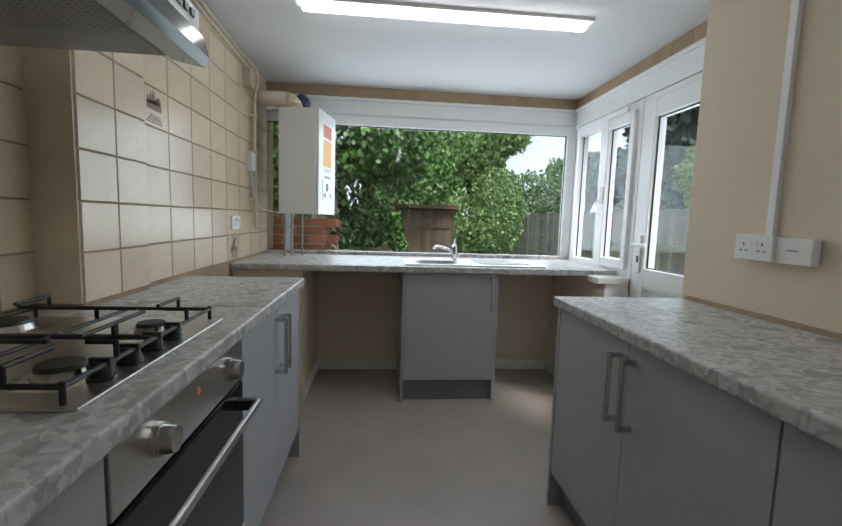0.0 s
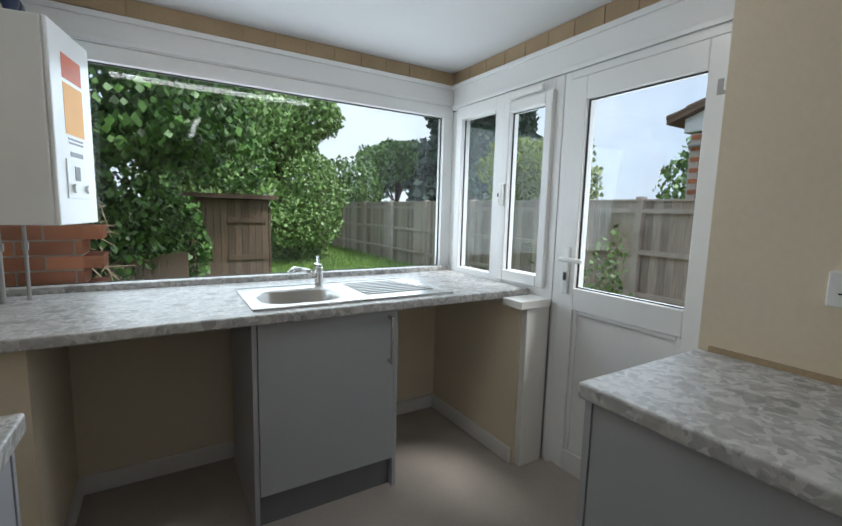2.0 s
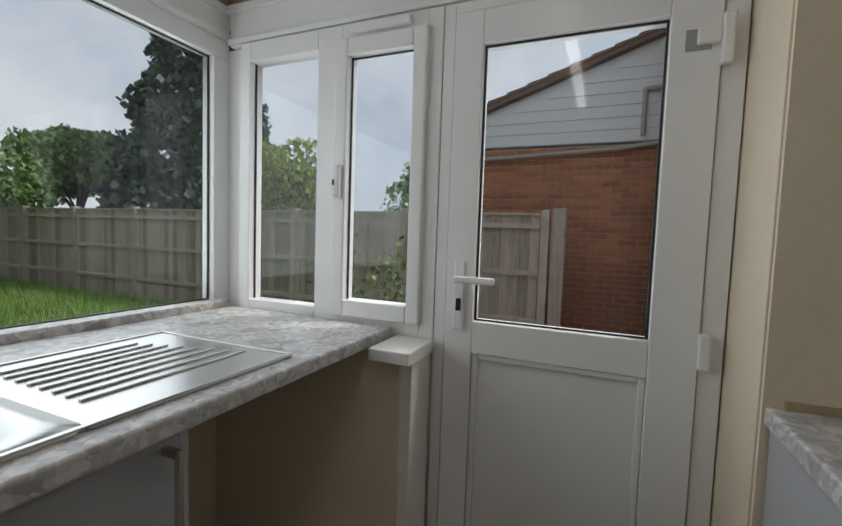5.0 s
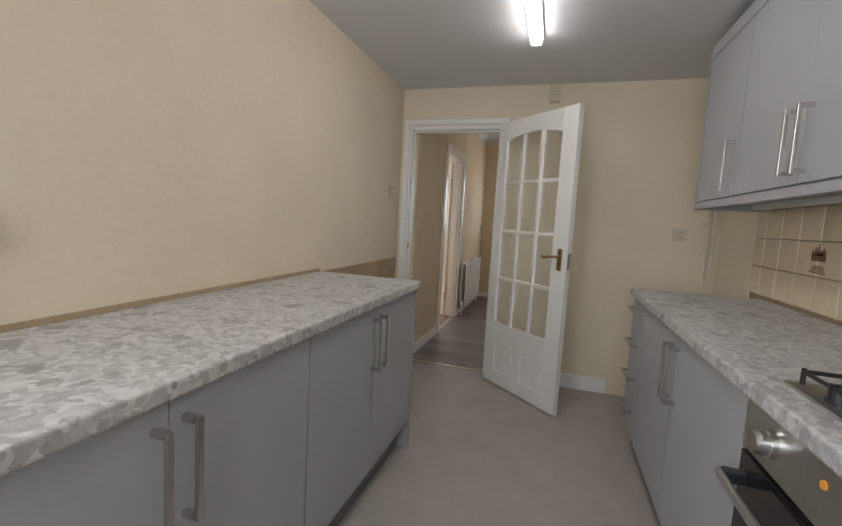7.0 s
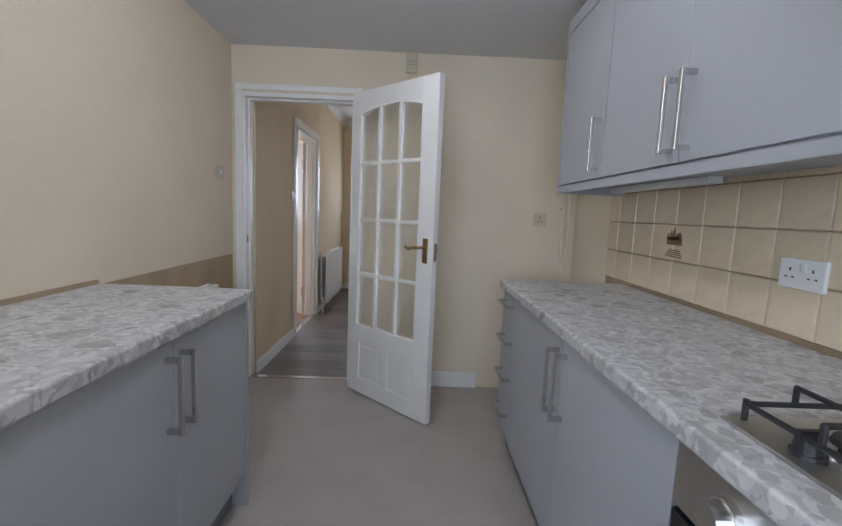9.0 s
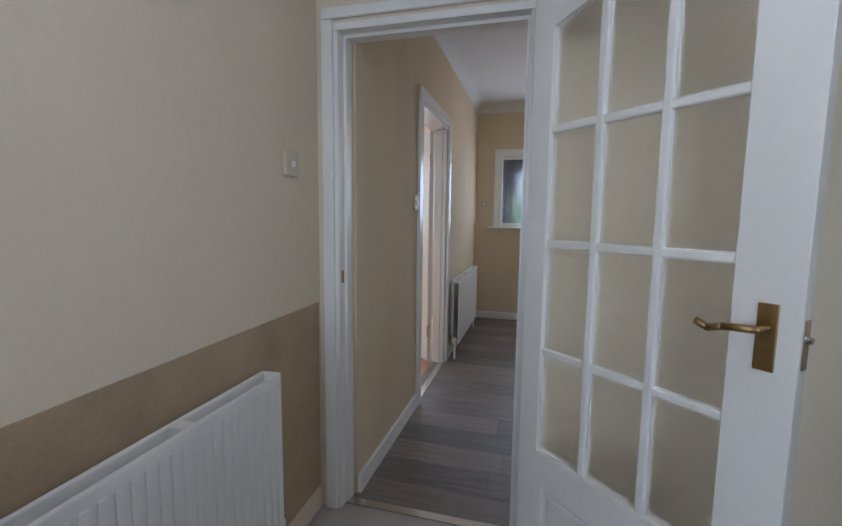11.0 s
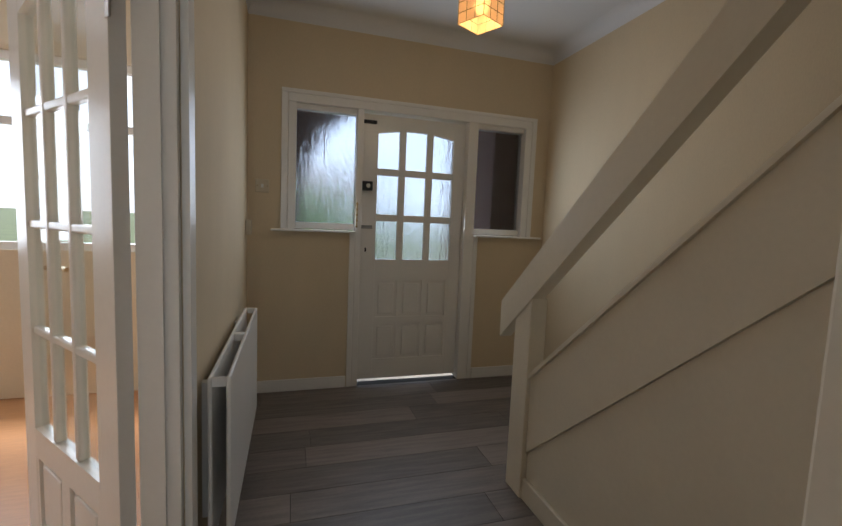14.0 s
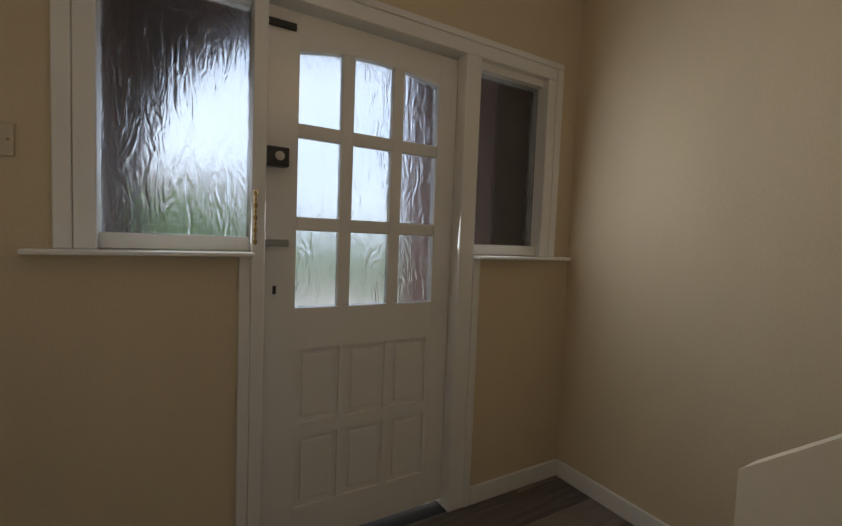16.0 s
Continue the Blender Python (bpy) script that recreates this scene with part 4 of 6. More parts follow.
def wall_box(name, label, cat, x, y, z, w, h, face, mat=PLAST, depth=0.03, ax="x"):
    t = thing(name, label, cat)
    if ax == "x":
        bpart("backbox", mat, t, (x, x + face * depth, y - w / 2, y + w / 2, z - h / 2, z + h / 2), bev=0.003)
    else:
        bpart("backbox", mat, t, (x - w / 2, x + w / 2, y, y + face * depth, z - h / 2, z + h / 2), bev=0.003)
    return t


def socket_details(t, x, y, z, face, ax="x"):
    """Pin holes and rocker switches of a double socket."""
    for s in (-1, 1):
        bm = bmesh.new()
        for dy, dz, w, h in ((0, 0.012, 0.005, 0.009), (-0.011, -0.010, 0.008, 0.004), (0.011, -0.010, 0.008, 0.004)):
            c = y + s * 0.036 + dy if ax == "x" else x + s * 0.036 + dy
            if ax == "x":
                box(bm, x - face * 0.001, x + face * 0.0012, c - w / 2, c + w / 2, z + dz - h / 2, z + dz + h / 2)
            else:
                box(bm, c - w / 2, c + w / 2, y - face * 0.001, y + face * 0.0012, z + dz - h / 2, z + dz + h / 2)
        part("pin_holes", bm, BLACK, t)
        bm = bmesh.new()
        c = (y if ax == "x" else x) + s * 0.008
        if ax == "x":
            box(bm, x, x + face * 0.004, c - 0.006, c + 0.006, z + 0.008, z + 0.030)
        else:
            box(bm, c - 0.006, c + 0.006, y, y + face * 0.004, z + 0.008, z + 0.030)
        part("rocker", bm, PLAST, t)


ws = wall_x(0.87) - 0.001
t = wall_box("double_socket", "white surface-mounted double socket on kitchen wall", "socket", ws, 0.912, 1.150, 0.146, 0.086, -1, depth=0.042)
socket_details(t, ws - 0.042, 0.912, 1.150, -1)
t = wall_box("spur_switch", "white cooker switch plate beside socket", "switch", ws, 0.779, 1.147, 0.118, 0.080, -1, depth=0.030)
bpart("label_bar", INK, t, (ws - 0.0315, ws - 0.030, 0.760, 0.800, 1.147, 1.151))
tr = thing("cable_trunking", "white plastic cable trunking down kitchen wall", "trunking")
bpart("trunking", PLAST, tr, (ws - 0.016, ws + 0.002, 0.870, 0.897, 1.194, 2.255), bev=0.002)
t = wall_box("double_socket", "white double socket on tiles over worktop", "socket", -0.949, -0.275, 1.108, 0.146, 0.086, 1, depth=0.012)
socket_details(t, -0.937, -0.275, 1.108, 1)
t = wall_box("double_socket", "white double socket on tiles near boiler", "socket", -0.844, 2.333, 1.155, 0.146, 0.086, 1, depth=0.012)
socket_details(t, -0.832, 2.333, 1.155, 1)
t = wall_box("fused_spur", "white fused spur box for boiler", "switch", -0.844, 2.60, 1.56, 0.086, 0.12, 1, depth=0.045)
bm = bmesh.new()
tube(bm, [(-0.82, 2.60, 1.50), (-0.81, 2.61, 1.36), (-0.78, 2.66, 1.25), (-0.64, 2.72, 1.222)], 0.004, 6)
part("cable", bm, PLAST, t)
wall_box("junction_box", "cream junction box under ceiling pipes", "junction box", -0.844, 2.56, 2.09, 0.09, 0.11, 1, AGED, 0.05)
t = wall_box("single_socket", "aged single socket on back wall", "socket", -0.700, KB + 0.001, 1.225, 0.086, 0.086, 1, AGED, 0.02, "y")
for p0, p1, q0, q1 in ((-0.703, -0.697, 1.236, 1.245), (-0.715, -0.707, 1.212, 1.216), (-0.693, -0.685, 1.212, 1.216)):
    bpart("pin_hole", BLACK, t, (p0, p1, KB + 0.0205, KB + 0.0222, q0, q1))
wk = wall_x(-1.85) - 0.001
t = wall_box("light_switch", "white light switch beside hall doorway", "switch", wk, -1.85, 1.44, 0.086, 0.086, -1, AGED, 0.012)
bpart("rocker", PLAST, t, (wk - 0.018, wk - 0.012, -1.857, -1.843, 1.43, 1.45))
t = wall_box("door_sensor", "aged cream bell chime high on back wall", "sensor", 0.225, KB + 0.001, 2.215, 0.07, 0.125, 1, AGED, 0.04, "y")
bpart("grille", PIPEG, t, (0.200, 0.250, KB + 0.041, KB + 0.043, 2.20, 2.205), (0.200, 0.250, KB + 0.041, KB + 0.043, 2.22, 2.225))
cp = thing("corner_pipes", "cream painted copper pipes in room corner", "pipes")
for x in (-0.895, -0.86):
    bm = bmesh.new()
    tube(bm, [(x, KB + 0.03, 0.911), (x, KB + 0.03, 2.26)], 0.0085)
    for z in (1.0, 1.15, 1.62):
        bmesh.ops.create_cone(bm, cap_ends=True, segments=8, radius1=0.014, radius2=0.014, depth=0.03, matrix=Matrix.Translation((x, KB + 0.03, z)))
    part("pipe", bm, PIPEP, cp)
bpart("pipe_clip", PIPEP, cp, (-0.915, -0.84, KB + 0.001, KB + 0.04, 1.30, 1.315))

# ceiling lights
def batten(label, x0, x1, y0, y1, z):
    t = thing("batten_light", label, "ceiling light", group="kitchen ceiling lights")
    bpart("base", PLAST, t, (x0, x1, y0, y1, z - 0.018, z), bev=0.003)
    if x1 - x0 > y1 - y0:
        bpart("diffuser", LED, t, (x0 + 0.03, x1 - 0.03, y0 + 0.012, y1 - 0.012, z - 0.048, z - 0.018), bev=0.008)
    else:
        bpart("diffuser", LED, t, (x0 + 0.012, x1 - 0.012, y0 + 0.03, y1 - 0.03, z - 0.048, z - 0.018), bev=0.008)


batten("lit white LED batten across kitchen ceiling", -0.37, 1.12, 1.755, 1.835, 2.252)
batten("lit white LED batten along kitchen ceiling", 0.285, 0.365, -1.23, 0.26, 2.280)


# panel radiators
def radiator(label, y0, y1, z0, z1, gap=0.035, fluted=False):
    """Double panel radiator hung on the right-hand wall; local x points into the room."""
    ym = (y0 + y1) / 2
    t = thing("radiator", label, "radiator", pose(wall_x(ym), ym, 0, 0, 0, 90 + math.degrees(math.atan2(wall_x(y0) - wall_x(y1), y1 - y0))))
    h = (y1 - y0) / 2
    for k, nm in ((gap, "back_panel"), (gap + 0.055, "front_panel")):
        bm = bmesh.new()
        box(bm, -h, h, k, k + 0.014, z0, z1, 0.005)
        if fluted and nm == "front_panel":
            for i in range(int(2 * h / 0.033) - 1):
                bpart("flute", GLOSS, t, (-h + 0.02 + i * 0.033, -h + 0.038 + i * 0.033, k + 0.014, k + 0.019, z0 + 0.03, z1 - 0.03), bev=0.002)
        part(nm, bm, GLOSS, t)
    bpart("side_grille", GLOSS, t, (-h + 0.001, -h + 0.006, gap + 0.014, gap + 0.055, z0 + 0.04, z0 + 0.055))
    for g0, g1 in ((-h + 0.001, -h + 0.012), (h - 0.012, h - 0.001), (-0.02, 0.02)):
        bpart("top_bridge", GLOSS, t, (g0, g1, gap + 0.014, gap + 0.055, z1 - 0.03, z1 - 0.001))
    for b0 in (-h + 0.1, h - 0.13):
        bpart("bracket", GLOSS, t, (b0, b0 + 0.03, 0.001, gap, z0 + 0.05, z1 - 0.05))
    for s in (-1, 1):
        bm = bmesh.new()
        rod(bm, (s * (h - 0.01), gap + 0.035, z0 + 0.03), (s * (h + 0.03), gap + 0.035, z0 + 0.03), 0.010)
        rod(bm, (s * (h + 0.03), gap + 0.035, z0 + 0.05), (s * (h + 0.03), gap + 0.035, 0.0), 0.0085)
        rod(bm, (s * (h + 0.03), gap + 0.035, z0 + 0.01), (s * (h + 0.03), gap + 0.035, z0 + 0.06), 0.015)
        part("valve", bm, GLOSS, t)
    return t


radiator("white fluted radiator behind hall-side worktop end", -1.63, -0.90, 0.17, 0.765, 0.02, True)

# ---- doors ----


def glazed_door(name, label, w, h, m, cols, rows, px, pz, panels, glass, arch=0.036, thick=0.040, kind="", bar=0.026):
    """A panelled door with glazed squares. px: first and last glass edge across; pz: up; panels: (x0, x1, z0, z1) solid fields."""
    t = thing(name, label, "door", m, kind=kind)
    cw = (px[1] - px[0] - bar * (cols - 1)) / cols
    rh = (pz[1] - pz[0] - bar * (rows - 1)) / rows
    bm = bmesh.new()
    box(bm, 0, px[0], 0, thick, 0, h, 0.002)
    box(bm, px[1], w, 0, thick, 0, h, 0.002)
    box(bm, px[0], px[1], 0, thick, pz[1], h)
    # arched top rail over the highest row
    n = 14
    top = pz[1]
    pts = [(px[0], top + 0.001)]
    for k in range(n + 1):
        s = k / n
        pts.append((px[0] + s * (px[1] - px[0]), top - arch * (2 * s - 1) ** 2 - 0.002))
    pts.append((px[1], top + 0.001))
    extrude_xz(bm, pts[::-1], 0.001, thick - 0.001)
    # rails between solid fields
    zs = sorted({z for p in panels for z in p[2:]})
    low = max(zs) if zs else 0.2
    box(bm, px[0], px[1], 0, thick, low, pz[0])
    box(bm, px[0], px[1], 0, thick, 0, min(zs))
    for z0, z1 in zip(zs[1::2], zs[2::2]):
        box(bm, px[0], px[1], 0, thick, z0, z1)
    xs = sorted({x for p in panels for x in p[:2]})
    for x0, x1 in zip([px[0]] + xs[1::2], xs[0::2] + [px[1]]):
        if x1 > x0 + 1e-4:
            box(bm, x0, x1, 0.0012, thick - 0.0012, min(zs), low)
    part("frame", bm, GLOSS, t)
    for x0, x1, z0, z1 in panels:
        bm = bmesh.new()
        box(bm, x0, x1, 0.013, thick - 0.013, z0, z1)
        box(bm, x0 + 0.022, x1 - 0.022, 0.004, thick - 0.004, z0 + 0.022, z1 - 0.022, 0.006)
        part("panel", bm, GLOSS, t)
    for i in range(1, cols):
        x = px[0] + i * (cw + bar) - bar
        bpart("glazing_bar", GLOSS, t, (x, x + bar, 0.004, thick - 0.004, pz[0], pz[1] - 0.001), bev=0.006)
    for j in range(1, rows):
        z = pz[0] + j * (rh + bar) - bar
        bpart("glazing_bar", GLOSS, t, (px[0], px[1], 0.006, thick - 0.006, z, z + bar), bev=0.006)
    for i in range(cols):
        for j in range(rows):
            x, z = px[0] + i * (cw + bar), pz[0] + j * (rh + bar)
            g = bpart("pane", glass, t, (x - 0.003, x + cw + 0.003, thick / 2 - 0.002, thick / 2 + 0.002, z - 0.003, z + rh + 0.003))
            g.visible_shadow = False
    return t


# kitchen door, standing open into the kitchen
a = math.degrees(math.atan2(-1.458 + 1.962, 0.060 - 0.588))
kd = glazed_door("door_2", "white twelve-pane glazed door standing open", 0.735, 1.975, pose(0.588, -1.962, 0.010, 0, 0, a), 3, 4, (0.078, 0.612), (0.470, 1.868), [(0.105, 0.315, 0.105, 0.355), (0.390, 0.600, 0.105, 0.355)], FROST, kind="structure")
bm = bmesh.new()
box(bm, 0.662, 0.698, -0.006, 0.0, 0.945, 1.085, 0.002)
part("handle_plate", bm, BRASS, kd)
bm = bmesh.new()
tube(bm, [(0.680, -0.004, 1.035), (0.680, -0.045, 1.035), (0.62, -0.050, 1.030), (0.59, -0.046, 1.020), (0.565, -0.048, 1.032)], 0.008)
tube(bm, [(0.680, 0.040, 1.035), (0.680, 0.085, 1.035), (0.62, 0.090, 1.030), (0.575, 0.088, 1.030)], 0.008)
part("lever", bm, BRASS, kd, smooth=True)
bpart("latch", NICKEL, kd, (0.735, 0.738, 0.008, 0.032, 0.96, 1.06))
bm = bmesh.new()
rod(bm, (0.737, 0.02, 1.02), (0.747, 0.02, 1.02), 0.007)
part("latch_bolt", bm, NICKEL, kd)
for z in (0.25, 1.70):
    bm = bmesh.new()
    rod(bm, (-0.004, 0.045, z), (-0.004, 0.045, z + 0.09), 0.006)
    part("hinge", bm, NICKEL, kd)

OFFSET = Vector((-0.285, 0, 0))
# front door, closed, its face to the hall
FD0, FD1 = 0.037, 0.826
fw = FD1 - FD0
fd = glazed_door("door_3", "white panelled front door with nine obscured panes", fw, 1.955, pose(FD1, HF - 0.05, 0.030, 0, 0, 180), 3, 3, (0.115, fw - 0.090), (0.910, 1.862),
                 [(0.125 + i * 0.195, 0.125 + i * 0.195 + 0.165, z0, z1) for i in range(3) for z0, z1 in ((0.150, 0.425), (0.475, 0.755))], OBSCURE, arch=0.034, bar=0.050, thick=0.044, kind="structure")
# local y runs to the outside, so the hall side is at y < 0 of the leaf
bpart("door_closer", IRON, fd, (0.0, 0.10, -0.012, -0.001, 1.885, 1.91), bev=0.003)
bpart("night_latch", BLACK, fd, (-0.01, 0.075, -0.045, -0.001, 1.41, 1.475), bev=0.004, label="black rim latch")
bm = bmesh.new()
rod(bm, (0.04, -0.045, 1.442), (0.04, -0.060, 1.442), 0.016)
part("latch_knob", bm, NICKEL, fd)
bpart("slide_bolt", PIPEG, fd, (-0.005, 0.085, -0.02, -0.001, 1.135, 1.16), bev=0.003)
bpart("keyhole", BLACK, fd, (0.035, 0.047, -0.002, -0.0005, 0.965, 0.995))

ff = thing("door_frame_front", "white front door frame with glazed side lights", "door frame", kind="structure")
OX0, OX1 = -0.50, 1.335
Yf0, Yf1 = HF - 0.10, HF + 0.0
bpart("frame_head", GLOSS, ff, (OX0, OX1, Yf0, HF + 0.012, 1.995, 2.05), bev=0.004)
bpart("frame_post", GLOSS, ff, (FD1 + 0.003, 0.873, Yf0, HF + 0.012, 0, 1.994), bev=0.004)
bpart("frame_post", GLOSS, ff, (-0.045, FD0 - 0.003, Yf0, HF + 0.012, 0, 1.994), bev=0.004)
bpart("frame_post", GLOSS, ff, (1.281, OX1, Yf0, HF + 0.012, 1.146, 1.994), bev=0.004)
bpart("frame_post", GLOSS, ff, (OX0, -0.447, Yf0, HF + 0.012, 1.146, 1.994), bev=0.004)
for x0, x1 in ((0.874, 1.280), (-0.446, -0.046)):
    bpart("bead", GLOSS, ff, (x0, x1, Yf0, HF - 0.02, 1.150, 1.195), (x0, x1, Yf0, HF - 0.02, 1.962, 1.994))
    g = bpart("side_light", OBSCURE, ff, (x0, x1, HF - 0.060, HF - 0.056, 1.195, 1.962))
    g.visible_shadow = False
bpart("architrave", GLOSS, ff, (1.336, 1.378, HF + 0.001, HF + 0.016, 1.146, 2.05), bev=0.004)
bpart("architrave", GLOSS, ff, (-0.543, -0.501, HF + 0.001, HF + 0.016, 1.146, 2.05), bev=0.004)
bpart("architrave", GLOSS, ff, (-0.543, 1.378, HF + 0.001, HF + 0.016, 2.051, 2.078), bev=0.004)
bpart("architrave", GLOSS, ff, (0.874, 0.910, HF + 0.001, HF + 0.016, 0, 1.130), bev=0.004)
bpart("architrave", GLOSS, ff, (-0.082, -0.046, HF + 0.001, HF + 0.016, 0, 1.130), bev=0.004)
bpart("window_sill", GLOSS, ff, (0.868, 1.440, HF - 0.06, HF + 0.055, 1.131, 1.1455), bev=0.004)
bpart("window_sill", GLOSS, ff, (-0.620, -0.048, HF - 0.06, HF + 0.055, 1.131, 1.1455), bev=0.004)
bm = bmesh.new()
for i in range(9):
    z = 1.34 - i * 0.020
    bmesh.ops.create_uvsphere(bm, u_segments=8, v_segments=6, radius=0.007, matrix=Matrix.Translation((0.862, HF + 0.016, z)) @ Matrix.Diagonal((0.6 if i % 2 else 1, 0.5, 1.5, 1)))
part("door_chain", bm, BRASS, ff)

OFFSET = Vector((0, 0, 0))
# living room door, standing open into the living room
ld = glazed_door("door_4", "white twelve-pane glazed door open into living room", 0.74, 1.955, pose(1.412, HO0 + 0.035, 0.010, 0, 0, -50), 3, 4, (0.125, 0.640), (0.455, 1.855), [(0.145, 0.350, 0.105, 0.355), (0.415, 0.620, 0.105, 0.355)], PANE, kind="structure")
for z in (0.22, 1.66):
    bpart("hinge", NICKEL, ld, (-0.022, 0.0, 0.041, 0.046, z, z + 0.10))
bm = bmesh.new()
tube(bm, [(0.69, -0.01, 1.0), (0.69, -0.05, 1.0), (0.60, -0.05, 1.0)], 0.008)
part("lever", bm, BRASS, ld)

# ---- hall ----
# floor boards across the hall
hall_floor = bpy.data.objects["floor_hall"]
rng = random.Random(5)
pw, gap = 0.192, 0.0025
y = KB - 0.058
while y > HF + 0.01:
    x = -0.94 - rng.random() * 1.0
    y1 = max(y - pw + gap, HF)
    while x < 1.70:
        ln = 1.21
        a0, a1 = max(x, -0.94), min(x + ln - gap, 1.40)
        if a1 - a0 > 0.05:
            bm = bmesh.new()
            box(bm, a0, a1, y1, y, -0.008, 0.0, 0.0)
            part("floorboard", bm, PLANKM, hall_floor)
        x += ln
    y -= pw

radiator("white double panel radiator on hall wall", -5.27, -4.17, 0.13, 0.71, 0.035)


def hall_switch(name, label, y, z, w=0.086):
    x = wall_x(y) - 0.001
    t = wall_box(name, label, "switch", x, y, z, w, 0.086, -1, AGED, 0.012)
    for s in (-1, 1):
        bpart("rocker", PLAST, t, (x - 0.018, x - 0.012, y + s * 0.011 - 0.008, y + s * 0.011 + 0.008, z - 0.013, z + 0.013), bev=0.002)
        bpart("screw", BRASS, t, (x - 0.0135, x - 0.0118, y + s * 0.032 - 0.003, y + s * 0.032 + 0.003, z - 0.003, z + 0.003))


hall_switch("light_switch", "aged white double light switch on hall wall", -3.075, 1.345)
OFFSET = Vector((-0.285, 0, 0))
t = wall_box("light_switch", "aged white light switch beside front door", "switch", 1.495, HF + 0.001, 1.425, 0.086, 0.086, 1, AGED, 0.012, "y")
bpart("rocker", PLAST, t, (1.487, 1.503, HF + 0.013, HF + 0.018, 1.413, 1.437))
bpart("screw", BRASS, t, (1.460, 1.466, HF + 0.0125, HF + 0.0142, 1.422, 1.428), (1.524, 1.530, HF + 0.0125, HF + 0.0142, 1.422, 1.428))
OFFSET = Vector((0, 0, 0))
t = wall_box("wall_bracket", "small cream curtain bracket on hall wall corner", "bracket", wall_x(-5.70) - 0.001, -5.70, 1.15, 0.04, 0.10, -1, AGED, 0.035)

# pendant lamp: capiz shell shade
capiz, n_, l_, b_ = material("capiz_shell")
b_.inputs["Base Color"].default_value = (0.70, 0.47, 0.22, 1)
b_.inputs["Roughness"].default_value = 0.3
b_.inputs["Transmission Weight"].default_value = 0.55
b_.inputs["Emission Color"].default_value = (1.0, 0.62, 0.25, 1)
b_.inputs["Emission Strength"].default_value = 0.16
LPX, LPY, LPZ = 0.215, -4.61, 2.215
lamp = thing("pendant_lamp", "lit capiz shell cube pendant lamp with brass edges", "pendant lamp", pose(LPX, LPY, LPZ, 0, 0, 28))
bm = bmesh.new()
rod(bm, (0, 0, 0.08), (0, 0, 0.375), 0.004, 8)
part("cord", bm, BLACK, lamp)
bm = bmesh.new()
rod(bm, (0, 0, 0.35), (0, 0, 0.375), 0.05, 20, 0.035)
part("ceiling_rose", bm, PLAST, lamp)
bm = bmesh.new()
rod(bm, (0, 0, 0.03), (0, 0, 0.09), 0.018, 12)
part("bulb_holder", bm, PLAST, lamp)
bm = bmesh.new()
bmesh.ops.create_uvsphere(bm, u_segments=16, v_segments=10, radius=0.032, matrix=Matrix.Translation((0, 0, -0.01)))
part("bulb", bm, glow("warm_bulb", (1.0, 0.70, 0.36), 9), lamp, smooth=True)
s, k = 0.072, 0.046
for face in range(4):
    r = Matrix.Rotation(face * math.pi / 2, 4, "Z")
    for i in range(3):
        for j in range(4):
            bm = bmesh.new()
            box(bm, -s + i * 0.048 + 0.0015, -s + (i + 1) * 0.048 - 0.0015, s - 0.0015, s, -0.092 + j * k + 0.0015, -0.092 + (j + 1) * k - 0.0015)
            bmesh.ops.transform(bm, matrix=r, verts=bm.verts)
            part("shell_pane", bm, capiz, lamp)
    bm = bmesh.new()
    for i in range(4):
        rod(bm, (-s + i * 0.048, s, -0.092), (-s + i * 0.048, s, 0.092), 0.0016, 6)
    for j in range(5):
        rod(bm, (-s, s, -0.092 + j * k), (s, s, -0.092 + j * k), 0.0016, 6)
    bmesh.ops.transform(bm, matrix=r, verts=bm.verts)
    part("brass_edging", bm, BRASS, lamp)
pl = new("pendant_bulb_light", bpy.data.lights.new("pendant_bulb_light", "POINT"))
pl.data.energy, pl.data.color, pl.data.shadow_soft_size = 1.3, (1.0, 0.72, 0.42), 0.05
pl.location = (LPX, LPY, LPZ - 0.14)

# under-stair cupboard
SXP = 0.685
OFFSET = Vector((-0.235, 0, 0))
structure("wall_cupboard", WARMGLOSS, [(0.40, SXP - 0.045, -3.055, KB - 0.115, 0, 2.58)], "white boarded under-stair cupboard side", category="wall")
cd = thing("door_5", "white panelled under-stair cupboard door, closed", "door", kind="structure")
C0, C1 = -2.905, -2.200
bpart("stile", WARMGLOSS, cd, (SXP - 0.035, SXP, C0, C0 + 0.10, 0.02, 1.97), (SXP - 0.035, SXP, C1 - 0.10, C1, 0.02, 1.97), (SXP - 0.035, SXP, (C0 + C1) / 2 - 0.045, (C0 + C1) / 2 + 0.045, 0.02, 1.97), bev=0.003)
for z0, z1 in ((0.02, 0.20), (0.80, 0.93), (1.52, 1.62), (1.85, 1.97)):
    bpart("rail", WARMGLOSS, cd, (SXP - 0.034, SXP - 0.001, C0 + 0.10, (C0 + C1) / 2 - 0.045, z0, z1), (SXP - 0.034, SXP - 0.001, (C0 + C1) / 2 + 0.045, C1 - 0.10, z0, z1))
